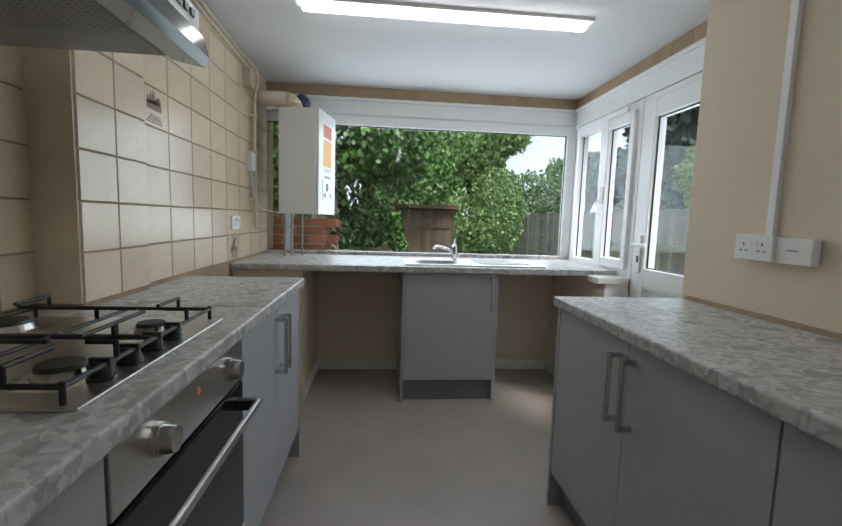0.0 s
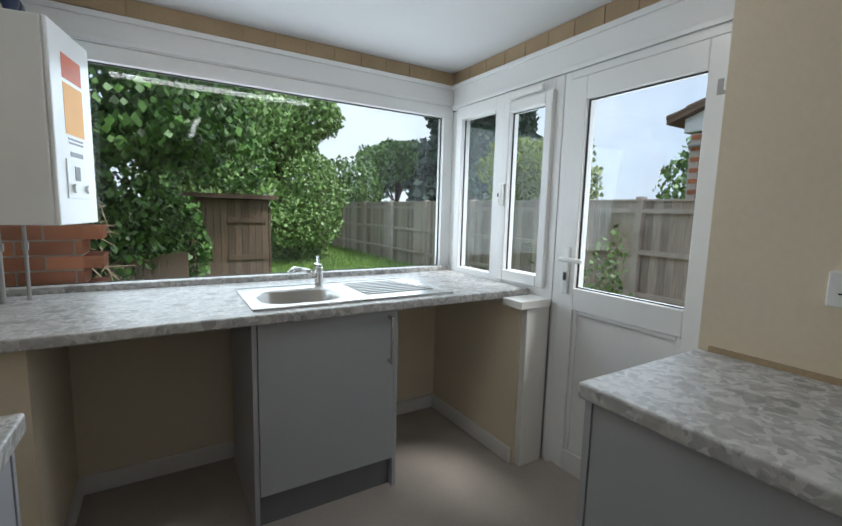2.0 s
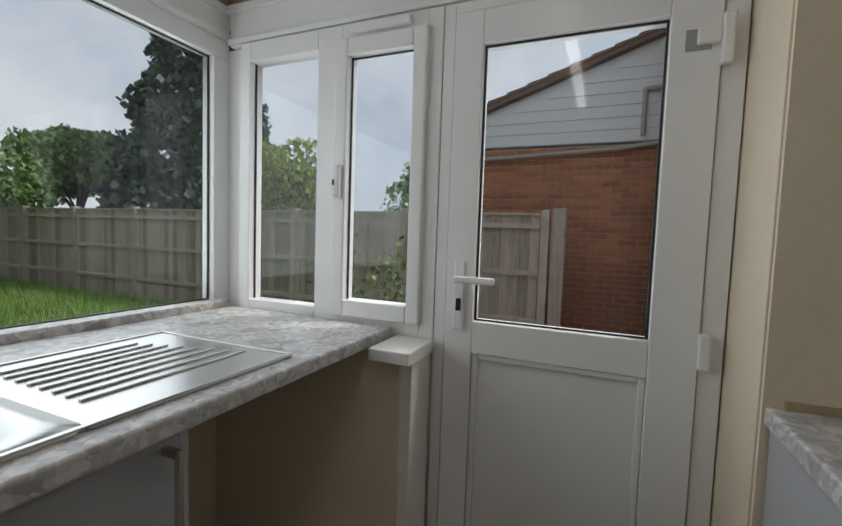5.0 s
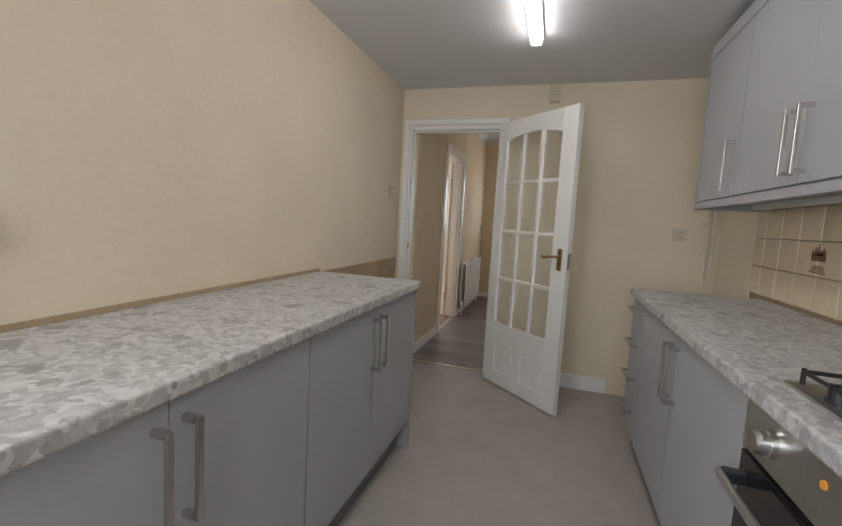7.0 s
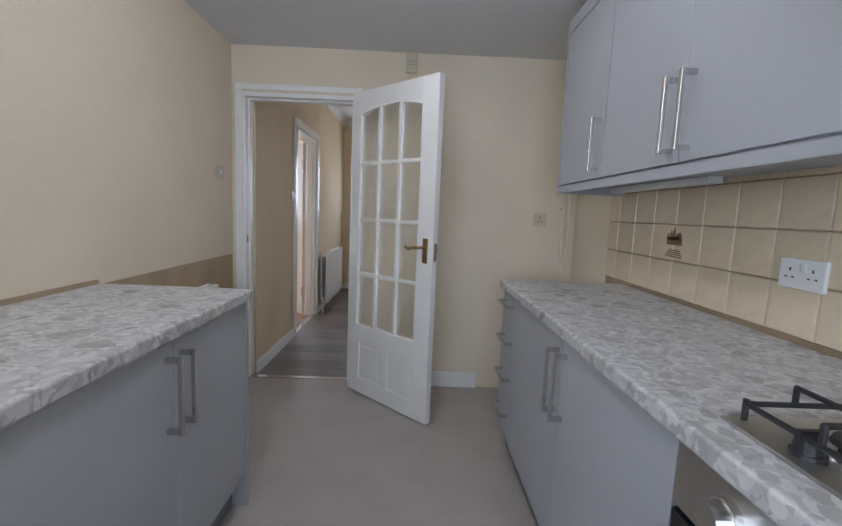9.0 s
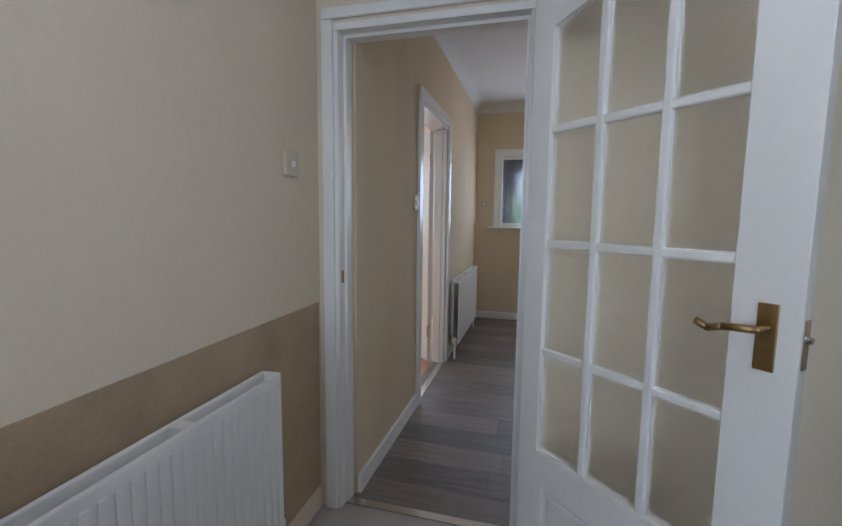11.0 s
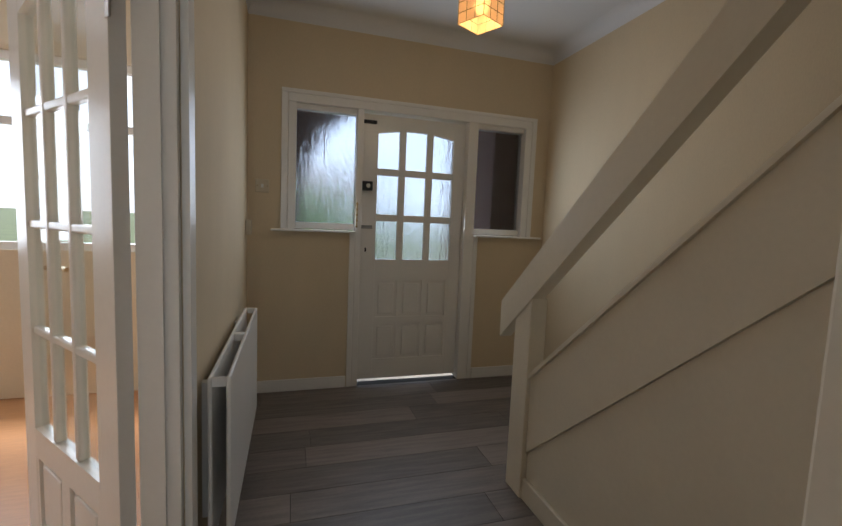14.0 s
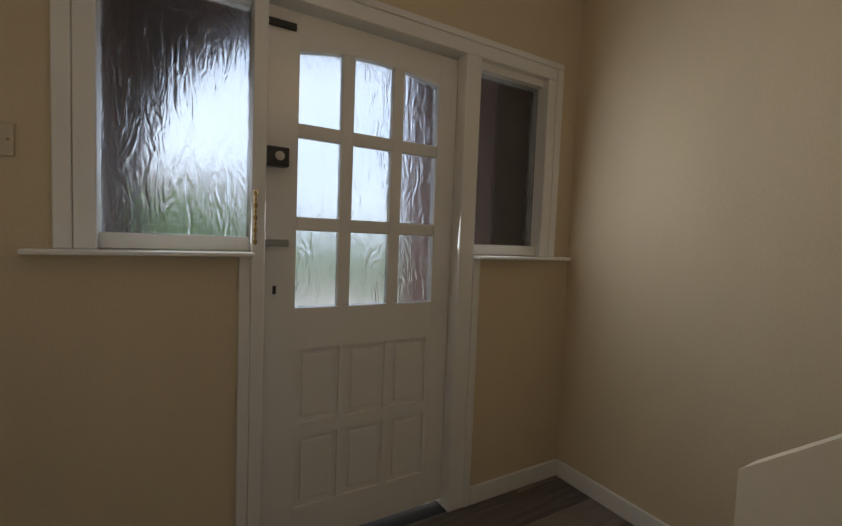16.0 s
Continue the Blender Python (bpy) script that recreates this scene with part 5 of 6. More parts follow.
for a0, a1 in ((C0 + 0.10, (C0 + C1) / 2 - 0.045), ((C0 + C1) / 2 + 0.045, C1 - 0.10)):
    for z0, z1 in ((0.20, 0.80), (0.93, 1.52), (1.62, 1.85)):
        bm = bmesh.new()
        box(bm, SXP - 0.030, SXP - 0.010, a0, a1, z0, z1)
        box(bm, SXP - 0.012, SXP - 0.003, a0 + 0.028, a1 - 0.028, z0 + 0.028, z1 - 0.028, 0.008)
        part("panel", bm, WARMGLOSS, cd)
bm = bmesh.new()
tube(bm, [(SXP, C1 - 0.05, 0.985), (SXP + 0.045, C1 - 0.05, 0.985), (SXP + 0.048, C1 - 0.13, 0.985), (SXP + 0.046, C1 - 0.155, 0.99)], 0.008)
part("lever", bm, IRON, cd, smooth=True)
bpart("handle_plate", IRON, cd, (SXP, SXP + 0.005, C1 - 0.068, C1 - 0.032, 0.91, 1.06), bev=0.002)
cf = thing("door_frame_cupboard", "white cupboard door surround", "door frame", kind="structure")
bpart("architrave", WARMGLOSS, cf, (SXP - 0.044, SXP + 0.006, -3.055, C0 - 0.004, 0, 2.04), bev=0.005)
bpart("architrave", WARMGLOSS, cf, (SXP - 0.044, SXP + 0.006, C1 + 0.012, KB - 0.118, 0, 2.04), bev=0.005)
bpart("architrave", WARMGLOSS, cf, (SXP - 0.044, SXP + 0.006, C0 - 0.004, C1 + 0.012, 1.975, 2.04), bev=0.005)

# staircase
OFFSET = Vector((-0.284, -0.020, -0.015))
ST = 0.287
SL = 0.90                      # rise over run
st = thing("staircase", "white painted closed staircase with boarded side", "staircase", kind="structure")
Yn = -4.40


def string_z(y):
    return 0.646 + SL * (y + 4.243)


bm = bmesh.new()
yt = -2.99
extrude_yz(bm, [(Yn + 0.03, string_z(Yn + 0.03) - 0.345), (Yn + 0.03, string_z(Yn + 0.03)), (yt, string_z(yt)), (yt, string_z(yt) - 0.345)], ST - 0.035, ST - 0.001)
part("string_board", bm, WARMGLOSS, st)
bm = bmesh.new()
extrude_yz(bm, [(Yn + 0.02, string_z(Yn + 0.02)), (Yn + 0.02, string_z(Yn + 0.02) + 0.022), (yt, string_z(yt) + 0.022), (yt, string_z(yt))], ST - 0.050, ST + 0.012)
part("string_cap", bm, WARMGLOSS, st)
bm = bmesh.new()
extrude_yz(bm, [(Yn + 0.03, 0.0), (Yn + 0.03, string_z(Yn + 0.03) - 0.346), (yt, string_z(yt) - 0.346), (yt, 0.0)], ST - 0.030, ST - 0.012)
part("side_panel", bm, WARMGLOSS, st)
bpart("base_board", WARMGLOSS, st, (ST - 0.0115, ST + 0.006, Yn + 0.05, yt, 0.0, 0.11), bev=0.004)
rise, going = 0.195, 0.195 / SL
for i in range(12):
    y0 = Yn + 0.06 + i * going
    if y0 > -2.45:
        break
    bpart("tread", WARMGLOSS, st, (-0.655, ST - 0.037, y0 - 0.02, y0 + going, (i + 1) * rise - 0.03, (i + 1) * rise), bev=0.004)
    bpart("riser", WARMGLOSS, st, (-0.655, ST - 0.037, y0, y0 + 0.016, i * rise, (i + 1) * rise - 0.031))
bpart("newel_post", WARMGLOSS, st, (ST - 0.062, ST + 0.018, Yn - 0.055, Yn + 0.075, 0.015, 0.93), bev=0.005)
bm = bmesh.new()


def rail_z(y):
    return 0.975 + 0.887 * (y + 4.33)


ya, yb = -4.59, -2.60
extrude_yz(bm, [(ya, rail_z(ya) - 0.05), (ya, rail_z(ya) + 0.13), (yb, rail_z(yb) + 0.13), (yb, rail_z(yb) - 0.05)], ST - 0.042, ST + 0.022)
part("handrail_board", bm, WARMGLOSS, st)
hr = thing("wall_handrail", "white round handrail on stairwell wall", "handrail")
bm = bmesh.new()
tube(bm, [(-0.59, -4.40, 1.03), (-0.59, -2.7, 1.03 + 0.86 * 1.7)], 0.022, 14)
part("rail", bm, WARMGLOSS, hr, smooth=True)
for y in (-4.25, -3.2):
    bm = bmesh.new()
    z = 1.03 + 0.86 * (y + 4.40)
    tube(bm, [(-0.658, y, z - 0.06), (-0.60, y, z - 0.055), (-0.59, y, z - 0.02)], 0.008)
    part("bracket", bm, WARMGLOSS, hr)

OFFSET = Vector((0, 0, 0))

# ---- outside ----
GZ = -0.15
ground = structure("ground", SOIL, [(-400, 400, -400, 400, GZ - 0.3, GZ)], "garden soil and rough grass", category="ground")
structure("lawn", GRASS, [(-0.5, 5.6, 4.4, 22, GZ, GZ + 0.03)], "long green garden lawn", category="lawn")
structure("patio", CONC, [(1.9, 5.4, -3.0, 4.4, GZ, GZ + 0.02)], "grey concrete side path", category="path")
rng = random.Random(11)


def quads(name, mat, pts, label="", parent=None, kind="", category=""):
    """One mesh of small two-triangle leaves: centre, size, tilt."""
    vs, fs = [], []
    for c, sz in pts:
        a, e = rng.random() * 6.283, rng.uniform(-1.2, 1.2)
        u = Vector((math.cos(a), math.sin(a), 0.2 * math.sin(e)))
        w = Vector((-math.sin(a) * math.sin(e), math.cos(a) * math.sin(e), math.cos(e)))
        u, w = u * sz * 0.5, w * sz * 0.62
        n = len(vs)
        vs += [c - u * 0.2 - w, c + u - w * 0.1, c + w, c - u - w * 0.1]
        fs.append((n, n + 1, n + 2, n + 3))
    me = bpy.data.meshes.new(name)
    me.from_pydata([tuple(v) for v in vs], [], fs)
    me.materials.append(mat)
    ob = new(name, me)
    if parent is not None:
        ob.parent = parent
    return tagged(ob, label, category, "", kind)


def cloud(blobs, n, size):
    """Leaf places spread over the skins of a set of lumpy blobs."""
    out = []
    wsum = [b[1][0] * b[1][2] + b[1][1] * b[1][2] for b in blobs]
    for _ in range(n):
        c, r = rng.choices(blobs, wsum)[0]
        d = Vector((rng.gauss(0, 1), rng.gauss(0, 1), rng.gauss(0, 1))).normalized()
        p = Vector((c[0] + d.x * r[0], c[1] + d.y * r[1], c[2] + d.z * r[2]))
        q = noise.noise(p * 1.1) * 0.28 + noise.noise(p * 2.7) * 0.16
        s = rng.uniform(0.80, 1.02) + q
        out.append((Vector((c[0] + d.x * r[0] * s, c[1] + d.y * r[1] * s, max(c[2] + d.z * r[2] * s, GZ + 0.05))), size * rng.uniform(0.6, 1.3)))
    return out


def tree(label, x, y, h, spread, mat, n, size, low=0.3, conifer=False):
    t = thing("tree", label, "tree")
    bm = bmesh.new()
    rod(bm, (x, y, GZ), (x + 0.1, y, GZ + h * 0.55), 0.035 * h, 9, 0.012 * h)
    blobs = []
    if conifer:
        for i in range(7):
            f = i / 6
            blobs.append(((x, y, GZ + h * (0.15 + 0.8 * f)), (spread * (1.05 - f), spread * (1.05 - f), h * 0.11)))
    else:
        for i in range(9):
            a = i * 2.4
            rr = spread * 0.55 * (0.3 + 0.7 * rng.random())
            c = (x + rr * math.cos(a), y + rr * math.sin(a), GZ + h * rng.uniform(low + 0.15, 0.85))
            s = spread * rng.uniform(0.38, 0.6)
            blobs.append((c, (s, s, s * 0.8)))
            rod(bm, (x + 0.05, y, GZ + h * 0.3), c, 0.010 * h, 6, 0.003 * h)
    part("trunk", bm, BARK, t)
    quads("crown", mat, cloud(blobs, n, size), parent=t)
    return t


# ivy and hedge on the garden's left boundary
t = thing("ivy_hedge", "dense dark green ivy mass hanging over wall", "ivy")
bm = bmesh.new()
box(bm, -1.6, -1.2, 4.3, 7.2, GZ, 2.2)
part("core", bm, BARK, t)
ivy = [((-1.15, 4.4, 1.9), (0.55, 0.6, 0.7)), ((-0.75, 5.0, 2.25), (0.85, 0.8, 0.75)), ((-0.3, 5.6, 2.45), (0.9, 0.8, 0.75)), ((0.15, 6.2, 2.5), (0.75, 0.8, 0.8)), ((-1.0, 5.4, 1.3), (0.6, 0.8, 0.9)), ((-0.55, 6.0, 1.5), (0.5, 0.6, 0.9)), ((-1.2, 4.6, 0.6), (0.45, 0.6, 0.8)), ((-0.3, 5.4, 3.2), (1.3, 1.0, 0.7)), ((-1.3, 4.4, 3.0), (0.8, 0.7, 0.8)), ((-0.9, 5.7, 0.4), (0.6, 0.6, 0.6)), ((0.05, 7.5, 0.7), (0.5, 0.6, 0.95)), ((0.65, 8.0, 2.0), (0.85, 0.6, 0.55)), ((-0.5, 6.9, 0.6), (0.5, 0.6, 0.9))]
quads("leaves", IVY, cloud(ivy, 34000, 0.068), parent=t)
quads("light_leaves", LEAF, cloud([((-1.05, 4.0, 1.9), (0.35, 0.3, 0.6)), ((-1.0, 4.3, 1.2), (0.35, 0.3, 0.4)), ((-0.95, 4.6, 0.5), (0.3, 0.3, 0.5))], 1800, 0.07), parent=t)
bm = bmesh.new()
for i in range(260):
    p = Vector((-0.90 + rng.uniform(-0.35, 0.45), 4.35 + rng.uniform(-0.25, 0.5), rng.uniform(0.5, 1.45)))
    q = p + Vector((rng.uniform(-0.25, 0.3), rng.uniform(-0.15, 0.1), rng.uniform(-0.35, 0.1)))
    rod(bm, p, q, 0.006, 4, 0.003)
part("dry_twigs", bm, TWIG, t, "tangled dry brown stems")
bm = bmesh.new()
for i in range(16):
    x0 = -1.0 + i * 0.075
    box(bm, x0, x0 + 0.07, 4.95 + 0.1 * i, 4.97 + 0.1 * i, GZ, 0.75)
part("low_boards", bm, SHEDW, t)

# brick pier of the neighbouring wall outside the window corner
bw = thing("brick_pier", "red brick wall end outside window", "brick wall")
bpart("mortar_core", MORTAR, bw, (-1.05, -0.415, 3.36, 3.60, GZ, 1.185))
for j in range(18):
    for i in range(4):
        x0 = -1.055 + i * 0.225 + (0.11 if j % 2 else 0) - 0.06
        bpart("brick", BRICK, bw, (max(x0, -1.06), min(x0 + 0.215, -0.41), 3.352, 3.61, GZ + j * 0.075, GZ + j * 0.075 + 0.065))

# shed
sh = thing("garden_shed", "weathered brown wooden shed under ivy", "shed")
sx, sy = 0.32, 8.0
bpart("wall", SHEDW, sh, (sx, sx + 1.14, sy + 0.03, sy + 1.8, GZ, 1.42))
for i in range(11):
    x0 = sx + i * 0.103
    bpart("board", SHEDW, sh, (x0, x0 + 0.098, sy, sy + 0.025, GZ + 0.05, 1.40))
bpart("door_batten", SHEDW, sh, (sx + 0.5, sx + 1.1, sy - 0.02, sy, 0.45, 0.53), (sx + 0.5, sx + 1.1, sy - 0.02, sy, 1.05, 1.13))
for j in range(11):
    bpart("side_board", SHEDW, sh, (sx + 1.14, sx + 1.17, sy, sy + 1.8, GZ + 0.05 + j * 0.13, GZ + 0.17 + j * 0.13))
bpart("roof", ROOFT, sh, (sx - 0.1, sx + 1.25, sy - 0.1, sy + 1.9, 1.43, 1.50))

# fence along the right boundary
FX = 5.5
for k in range(9):
    y0 = 2.23 + k * 1.83
    t = thing("garden_fence", "weathered feather-edge wooden fence panel", "fence", group="garden fence")
    for i in range(15):
        bpart("slat", FENCEW, t, (FX, FX + 0.02, y0 + 0.06 + i * 0.1135, y0 + 0.06 + i * 0.1135 + 0.111, GZ, 1.52))
    for z in (0.22, 0.80, 1.36):
        bpart("rail", RAILW, t, (FX - 0.045, FX, y0 + 0.05, y0 + 1.78, z, z + 0.06))
    bpart("capping", RAILW, t, (FX - 0.03, FX + 0.04, y0 + 0.04, y0 + 1.79, 1.52, 1.545))
    p = thing("fence_post", "pale weathered fence post", "post", group="garden fence")
    bm = bmesh.new()
    box(bm, FX - 0.07, FX + 0.05, y0 - 0.05, y0 + 0.045, GZ, 1.58, 0.01)
    part("post", bm, RAILW, p)
t = thing("timber_post", "thick weathered timber gate post", "post")
bpart("post", FENCEW, t, (FX - 0.06, FX + 0.10, 2.00, 2.15, GZ, 1.60), bev=0.01)

# neighbouring house beyond the fence
hs = thing("neighbour_house", "red brick house with white clad gable", "house")
HX = 6.3
bpart("wall", MORTAR, hs, (HX, HX + 6, 0.975, 3.92, GZ, 2.47))
bpart("main_wall", MORTAR, hs, (HX - 0.9, HX + 8, -7, 0.97, GZ, 6.0))
bm = bmesh.new()
extrude_yz(bm, [(0.98, 2.49), (4.0, 2.49), (4.0, 2.68), (0.98, 3.75)], HX - 0.03, HX + 5.8)
part("gable", bm, CLAD, hs, "white horizontal weatherboarding")
for j in range(8):
    z0 = 2.50 + j * 0.15
    yr = min(3.99, 4.0 - (z0 + 0.15 - 2.68) / 0.351)
    bpart("weatherboard", CLAD, hs, (HX - 0.048, HX - 0.031, 0.98, max(yr, 1.08), z0, z0 + 0.143))
bm = bmesh.new()
extrude_yz(bm, [(0.98, 3.76), (4.2, 2.62), (4.2, 2.71), (0.98, 3.85)], HX - 0.14, HX + 6)
part("roof", bm, ROOFT, hs)
for i in range(12):
    y0 = 4.2 - i * 0.26
    z0 = 2.63 + (4.2 - y0) * 0.351
    bm = bmesh.new()
    extrude_yz(bm, [(y0, z0 + 0.06), (y0 - 0.28, z0 + 0.155), (y0 - 0.28, z0 + 0.185), (y0, z0 + 0.11)], HX - 0.16, HX + 0.20)
    part("verge_tile", bm, ROOFT, hs)
bm = bmesh.new()
tube(bm, [(HX - 0.07, 3.9, 2.30), (HX - 0.07, 1.5, 2.40), (HX - 0.07, 1.0, 2.46)], 0.03)
part("cable_pipe", bm, PIPEG, hs)
bm = bmesh.new()
tube(bm, [(HX - 0.08, 1.22, 2.55), (HX - 0.08, 1.22, 3.1), (HX - 0.08, 0.99, 3.12)], 0.03)
part("waste_pipe", bm, PIPEG, hs)
bm = bmesh.new()
box(bm, -0.010, 0.01, 0, 0.212, 0, 0.061)
brick_me = mesh_of("brick", bm, BRICK)
count = 0
rest = bmesh.new()
for j in range(36):
    z0 = GZ + 0.005 + j * 0.0745
    if j % 2 and z0 < 2.40:
        box(rest, HX - 0.010, HX + 0.01, 0.985, 1.085, z0, z0 + 0.061)
    for i in range(17):
        y0 = 0.985 + i * 0.225 + (0.1125 if j % 2 else 0)
        if y0 + 0.215 > 3.93 or z0 > 2.40:
            continue
        if 0.95 < z0 and count < 300:
            b = new("brick", brick_me)
            b.location, b.parent = (HX, y0, z0), hs
            count += 1
        else:
            box(rest, HX - 0.010, HX + 0.01, y0, y0 + 0.212, z0, z0 + 0.061)
for j in range(80):
    z0 = GZ + 0.005 + j * 0.0745
    for i in range(8):
        y0 = 0.74 - i * 0.225 - (0.1125 if j % 2 else 0)
        box(rest, HX - 0.906, HX - 0.89, y0, y0 + 0.215, z0, z0 + 0.065)
    for i in range(4):
        x0 = HX - 0.9 + i * 0.225 + (0.1125 if j % 2 else 0)
        box(rest, x0, x0 + 0.215, 0.962, 0.978, z0, z0 + 0.065)
tagged(part("brickwork", rest, BRICK, hs), kind="stuff")
bpart("side_gate", BLACK, hs, (HX - 0.60, HX - 0.56, 0.985, 1.10, GZ, 1.75))

# shrubs and trees
tree("tall dark green conifer beyond fence", 11.6, 15.2, 13.0, 3.0, CONIF, 16000, 0.24, conifer=True)
tree("broad leafy green tree at garden end", 3.3, 15.0, 6.8, 2.9, LEAFL, 22000, 0.12)
tree("leafy garden tree behind shed", 0.9, 11.4, 4.6, 2.1, LEAFL, 12000, 0.10, low=0.1)
tree("bushy green shrub beside lawn", 3.0, 12.0, 3.1, 1.6, LEAFL, 13000, 0.075, low=0.0)
tree("green hedge bush at lawn end", 6.0, 17.5, 3.6, 2.6, LEAF, 8000, 0.13, low=0.0)
tree("rounded green tree beyond far fence", 9.6, 19.0, 5.4, 2.0, LEAF, 8000, 0.16)
tree("yellow green sapling beside fence", 8.2, 9.2, 3.6, 1.2, LEAFY, 3000, 0.12, low=0.2)
tree("yellow green bush beyond fence", 9.2, 9.4, 4.5, 1.7, LEAFY, 9000, 0.11, low=0.1)
tree("green tree behind fence", 13.0, 6.0, 3.6, 2.0, LEAF, 5000, 0.15, low=0.1)
tree("distant green tree beyond neighbouring house", 18.0, 8.0, 4.6, 3.0, LEAF, 5000, 0.2, low=0.1)
tree("distant green trees past the garden", -4.5, 16.0, 8.0, 4.0, LEAF, 9000, 0.18, low=0.1)
t = thing("weed_shrub", "thin weeds growing outside side window", "plant")
pts, bm = [], bmesh.new()
for i in range(26):
    b = Vector((4.0 + rng.uniform(-0.4, 0.4), 3.9 + rng.uniform(-0.5, 0.5), GZ))
    tip = b + Vector((rng.uniform(-0.25, 0.25), rng.uniform(-0.25, 0.25), rng.uniform(0.7, 1.4)))
    rod(bm, b, tip, 0.007, 5, 0.003)
    for k in range(16):
        pts.append((b.lerp(tip, 0.3 + 0.7 * k / 15) + Vector((rng.uniform(-0.07, 0.07), rng.uniform(-0.07, 0.07), 0)), 0.06))
part("stems", bm, TWIG, t)
quads("leaves", LEAF, pts, parent=t)
# lawn blades
pts = []
vs, fs = [], []
for _ in range(36000):
    x, y = rng.uniform(-0.4, 5.45), 4.4 + 16 * rng.random() ** 1.4
    h = rng.uniform(0.07, 0.22)
    a = rng.random() * 6.283
    n = len(vs)
    vs += [(x - 0.008 * math.cos(a), y - 0.008 * math.sin(a), GZ + 0.02), (x + 0.008 * math.cos(a), y + 0.008 * math.sin(a), GZ + 0.02), (x + rng.uniform(-0.08, 0.08), y + rng.uniform(-0.08, 0.08), GZ + 0.02 + h)]
    fs.append((n, n + 1, n + 2))
me = bpy.data.meshes.new("grass")
me.from_pydata(vs, [], fs)
me.materials.append(leaf_material("grass_blades", (0.24, 0.40, 0.08), 0.4))
tagged(new("grass", me), "long uncut green grass blades", "grass", "", "stuff")

# front of the house: porch, its shade put into the brick colour, and drive
OFFSET = Vector((-0.285, 0, 0))
structure("porch_wall", BRICKD, [(-0.75, -0.25, HF - 1.1, HF - 0.13, GZ, 2.6), (-0.9, 1.9, HF - 1.1, HF - 0.13, 2.35, 2.6), (1.33, 1.72, HF - 1.0, HF - 0.13, GZ, 2.36)], "brick open porch outside front door, coloured dark for shade", category="porch")
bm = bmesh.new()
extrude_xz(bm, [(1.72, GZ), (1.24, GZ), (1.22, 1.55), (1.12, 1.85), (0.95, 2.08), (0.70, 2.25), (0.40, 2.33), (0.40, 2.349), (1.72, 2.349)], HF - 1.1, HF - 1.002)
arch = tagged(new("porch_arch", mesh_of("porch_arch", bm, BRICKD)), "brick arch of open porch, coloured dark for shade", "porch", "", "structure")
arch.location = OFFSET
OFFSET = Vector((0, 0, 0))
structure("drive", CONC, [(-3, 5, HF - 9, HF - 0.13, GZ, GZ + 0.02)], "pale concrete front drive", category="drive")
tree("green front garden hedge", 0.5, HF - 9.5, 1.6, 2.5, LEAF, 5000, 0.15, low=0.0)
fh = thing("facing_house", "brick house across the street", "house")
bpart("wall", BRICK, fh, (-6, 12, HF - 46, HF - 40, GZ, 4.6))
bm = bmesh.new()
extrude_yz(bm, [(HF - 46.3, 4.6), (HF - 39.7, 4.6), (HF - 43, 6.4)], -6.3, 12.3)
part("roof", bm, ROOFT, fh)
for x0 in (-4, -1, 3, 6, 9):
    for z0 in (0.9, 3.1):
        w_ = bpart("window", UPVC, fh, (x0, x0 + 1.6, HF - 40.0, HF - 39.93, z0, z0 + 1.2))
        bpart("pane", BLKGLASS, w_, (x0 + 0.08, x0 + 1.52, HF - 39.93, HF - 39.92, z0 + 0.08, z0 + 1.12))

# ---- wall tiles ----
wl_ = bpy.data.objects["wall_left"]
TS, G = 0.1545, 0.003          # height of a course, joint
rngt = random.Random(3)


def tile_mesh(w, h, chamfer=True):
    bm = bmesh.new()
    a = [bm.verts.new((0, y, z)) for y, z in ((0, 0), (w, 0), (w, h), (0, h))]
    c = 0.003
    b = [bm.verts.new((0.006, y, z)) for y, z in ((c, c), (w - c, c), (w - c, h - c), (c, h - c))]
    bm.faces.new(b)
    for i in range(4):
        bm.faces.new((a[i], a[(i + 1) % 4], b[(i + 1) % 4], b[i]))
    return mesh_of("tile", bm, TILE)


shapes = {}
for lo, hi, x, tw in ((-1.578, 0.925, -0.9548, 0.170), (0.931, 1.298, -0.8248, 0.185), (1.302, 3.09, -0.8498, 0.225)):
    i = 0
    while lo + i * tw < hi - 0.02:
        w = min(tw - G, hi - lo - i * tw)
        for j in range(9):
            z0 = 0.925 + j * TS
            h = min(TS - G, 2.235 - z0)
            if h < 0.03 or (lo < 0 and z0 > 1.40 and lo + i * tw < 0.05):
                continue
            key = (round(w, 3), round(h, 3))
            if key not in shapes:
                shapes[key] = tile_mesh(w, h)
            b = new("tile", shapes[key])
            b.location, b.parent = (x, lo + i * tw, z0), wl_
        i += 1
bm = bmesh.new()
box(bm, -0.956, -0.8249, 0.924, 0.9305, 0.925, 2.24)
tagged(new("trim_pier_return", mesh_of("trim_pier_return", bm, TILE)), "cream tiled return of wall pier", "trim", "", "structure")


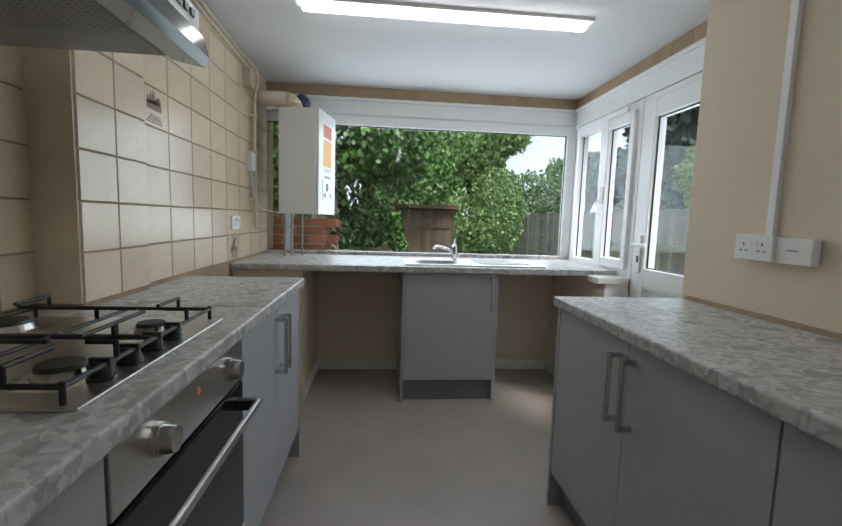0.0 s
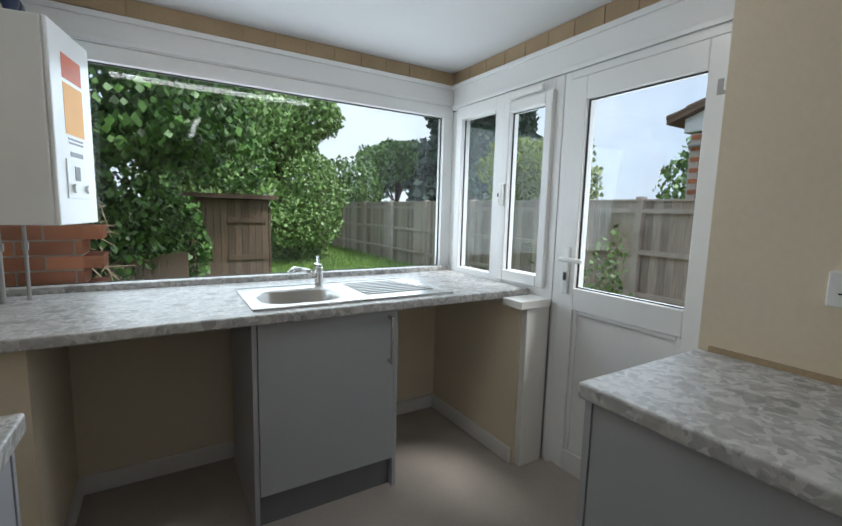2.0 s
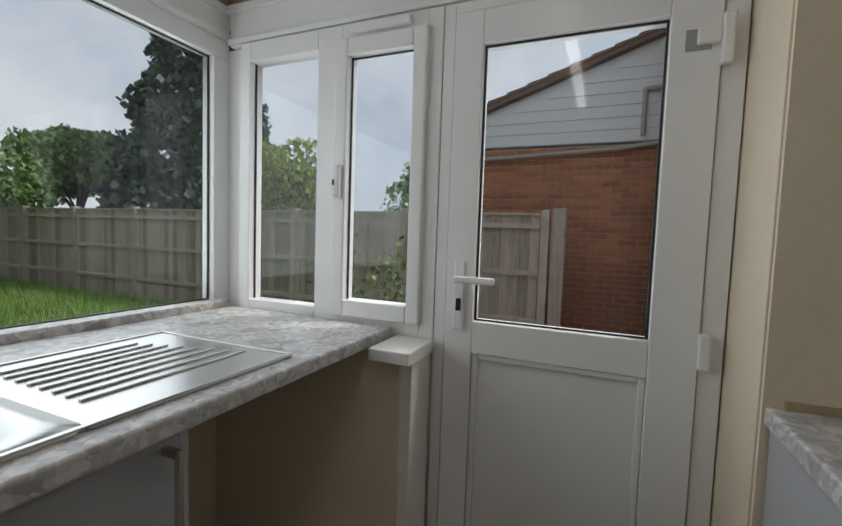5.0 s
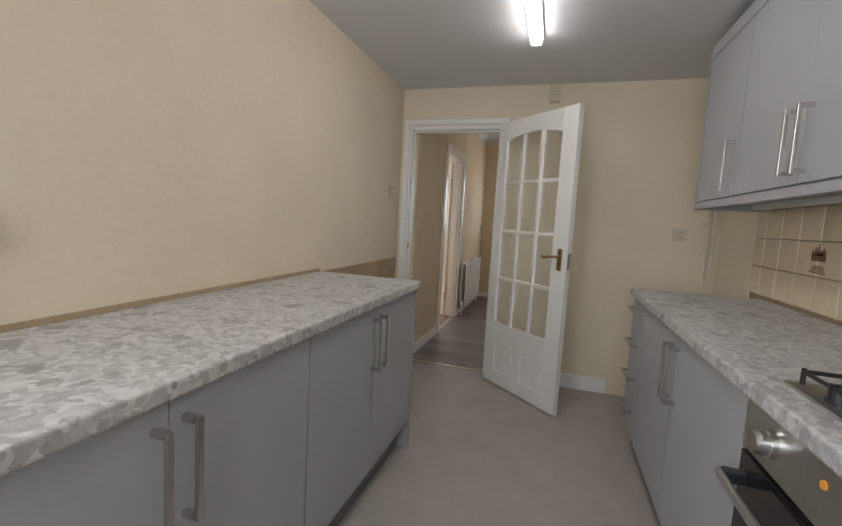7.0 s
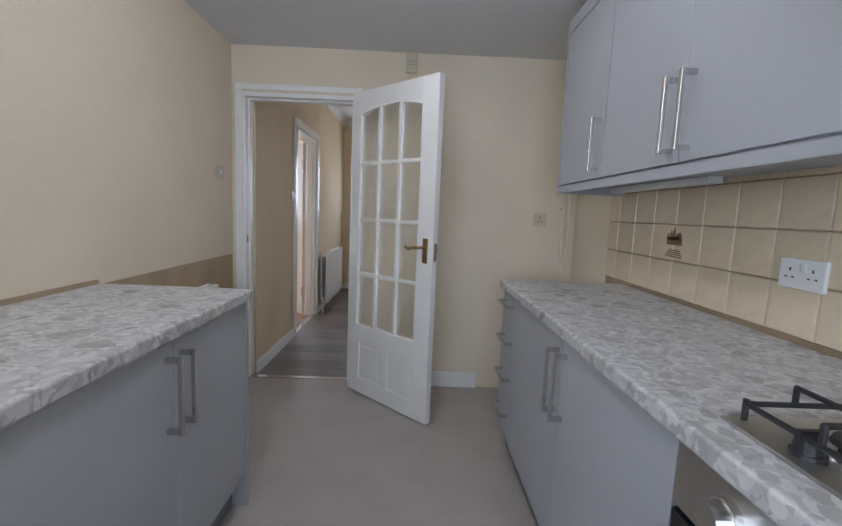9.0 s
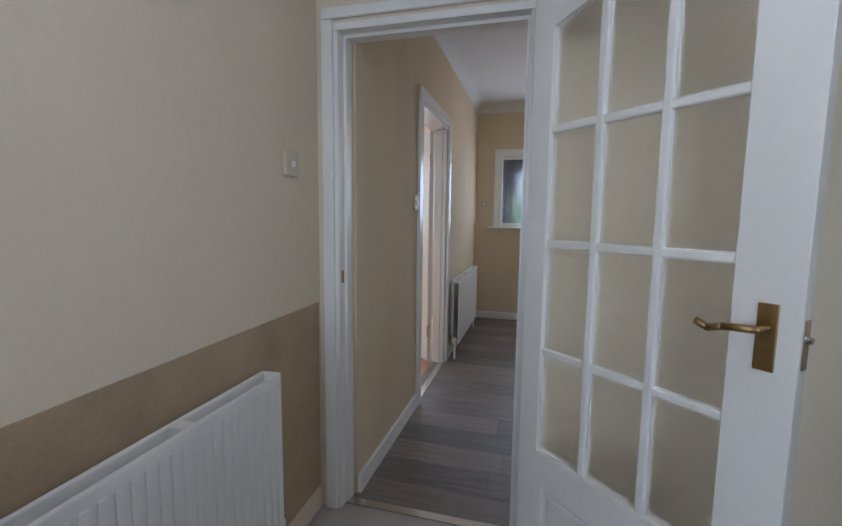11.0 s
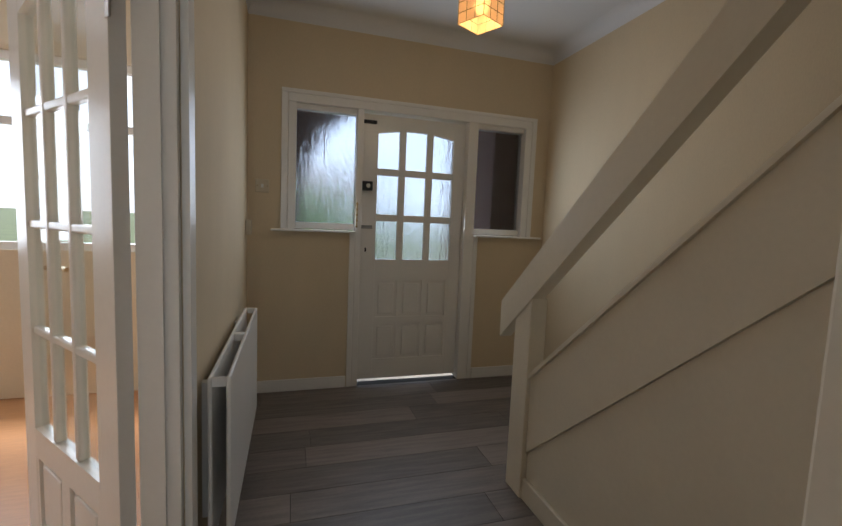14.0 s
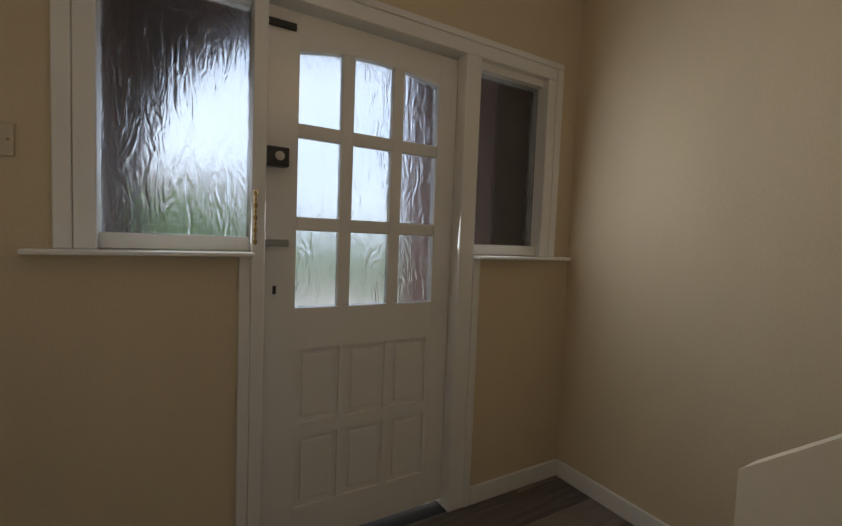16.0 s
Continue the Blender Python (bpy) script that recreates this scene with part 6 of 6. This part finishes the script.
def picture_tile(y, z, x, kind):
    """Sepia printed picture on a tile: a windmill or a country scene."""
    t = thing("picture_tile", "sepia printed windmill tile" if kind else "sepia printed country scene tile", "tile", pose(x, y, z), kind="")
    bm = bmesh.new()

    def flat(pts):
        a = [bm.verts.new((0, p, q)) for p, q in pts]
        b = [bm.verts.new((0.0006, p, q)) for p, q in pts]
        bm.faces.new(b)
        for k in range(len(pts)):
            bm.faces.new((a[k], a[(k + 1) % len(pts)], b[(k + 1) % len(pts)], b[k]))

    if kind:
        flat([(-0.02, -0.02), (0.02, -0.02), (0.012, 0.035), (-0.012, 0.035)])
        for k in range(4):
            c, s_ = math.cos(0.6 + k * math.pi / 2), math.sin(0.6 + k * math.pi / 2)
            flat([(0.004 * s_, 0.03 - 0.004 * c), (0.045 * c + 0.004 * s_, 0.03 + 0.045 * s_ - 0.004 * c), (0.045 * c - 0.004 * s_, 0.03 + 0.045 * s_ + 0.004 * c), (-0.004 * s_, 0.03 + 0.004 * c)])
        flat([(-0.05, -0.03), (-0.02, -0.03), (-0.02, 0.0), (-0.035, 0.012), (-0.05, 0.0)])
        flat([(0.025, -0.03), (0.05, -0.03), (0.05, -0.008), (0.037, 0.004), (0.025, -0.008)])
    else:
        flat([(-0.045, -0.01), (0.045, -0.01), (0.045, 0.012), (0.02, 0.022), (-0.045, 0.015)])
        for k in range(4):
            y0 = -0.038 + k * 0.017
            flat([(y0 - 0.012, 0.010), (y0 + 0.012, 0.010), (y0 + 0.002, 0.035 + 0.012 * (k % 3)), (y0 - 0.002, 0.035 + 0.012 * (k % 3))])
        flat([(0.015, 0.012), (0.04, 0.012), (0.04, 0.03), (0.028, 0.042), (0.015, 0.03)])
    for k in range(4):
        flat([(-0.05 + 0.008 * k, -0.055 + k * 0.008), (0.05 - 0.004 * k, -0.058 + k * 0.008), (0.05 - 0.004 * k, -0.053 + k * 0.008), (-0.05 + 0.008 * k, -0.05 + k * 0.008)])
    bmesh.ops.scale(bm, vec=(1, 1.2, 1.12), verts=bm.verts)
    part("print", bm, BROWN, t)


picture_tile(-0.898, 1.157, -0.9485, 0)
picture_tile(-0.133 + 0.085, 1.002, -0.9485, 1)
picture_tile(1.415, 1.62, -0.8435, 0)
picture_tile(2.314, 1.002, -0.8435, 1)
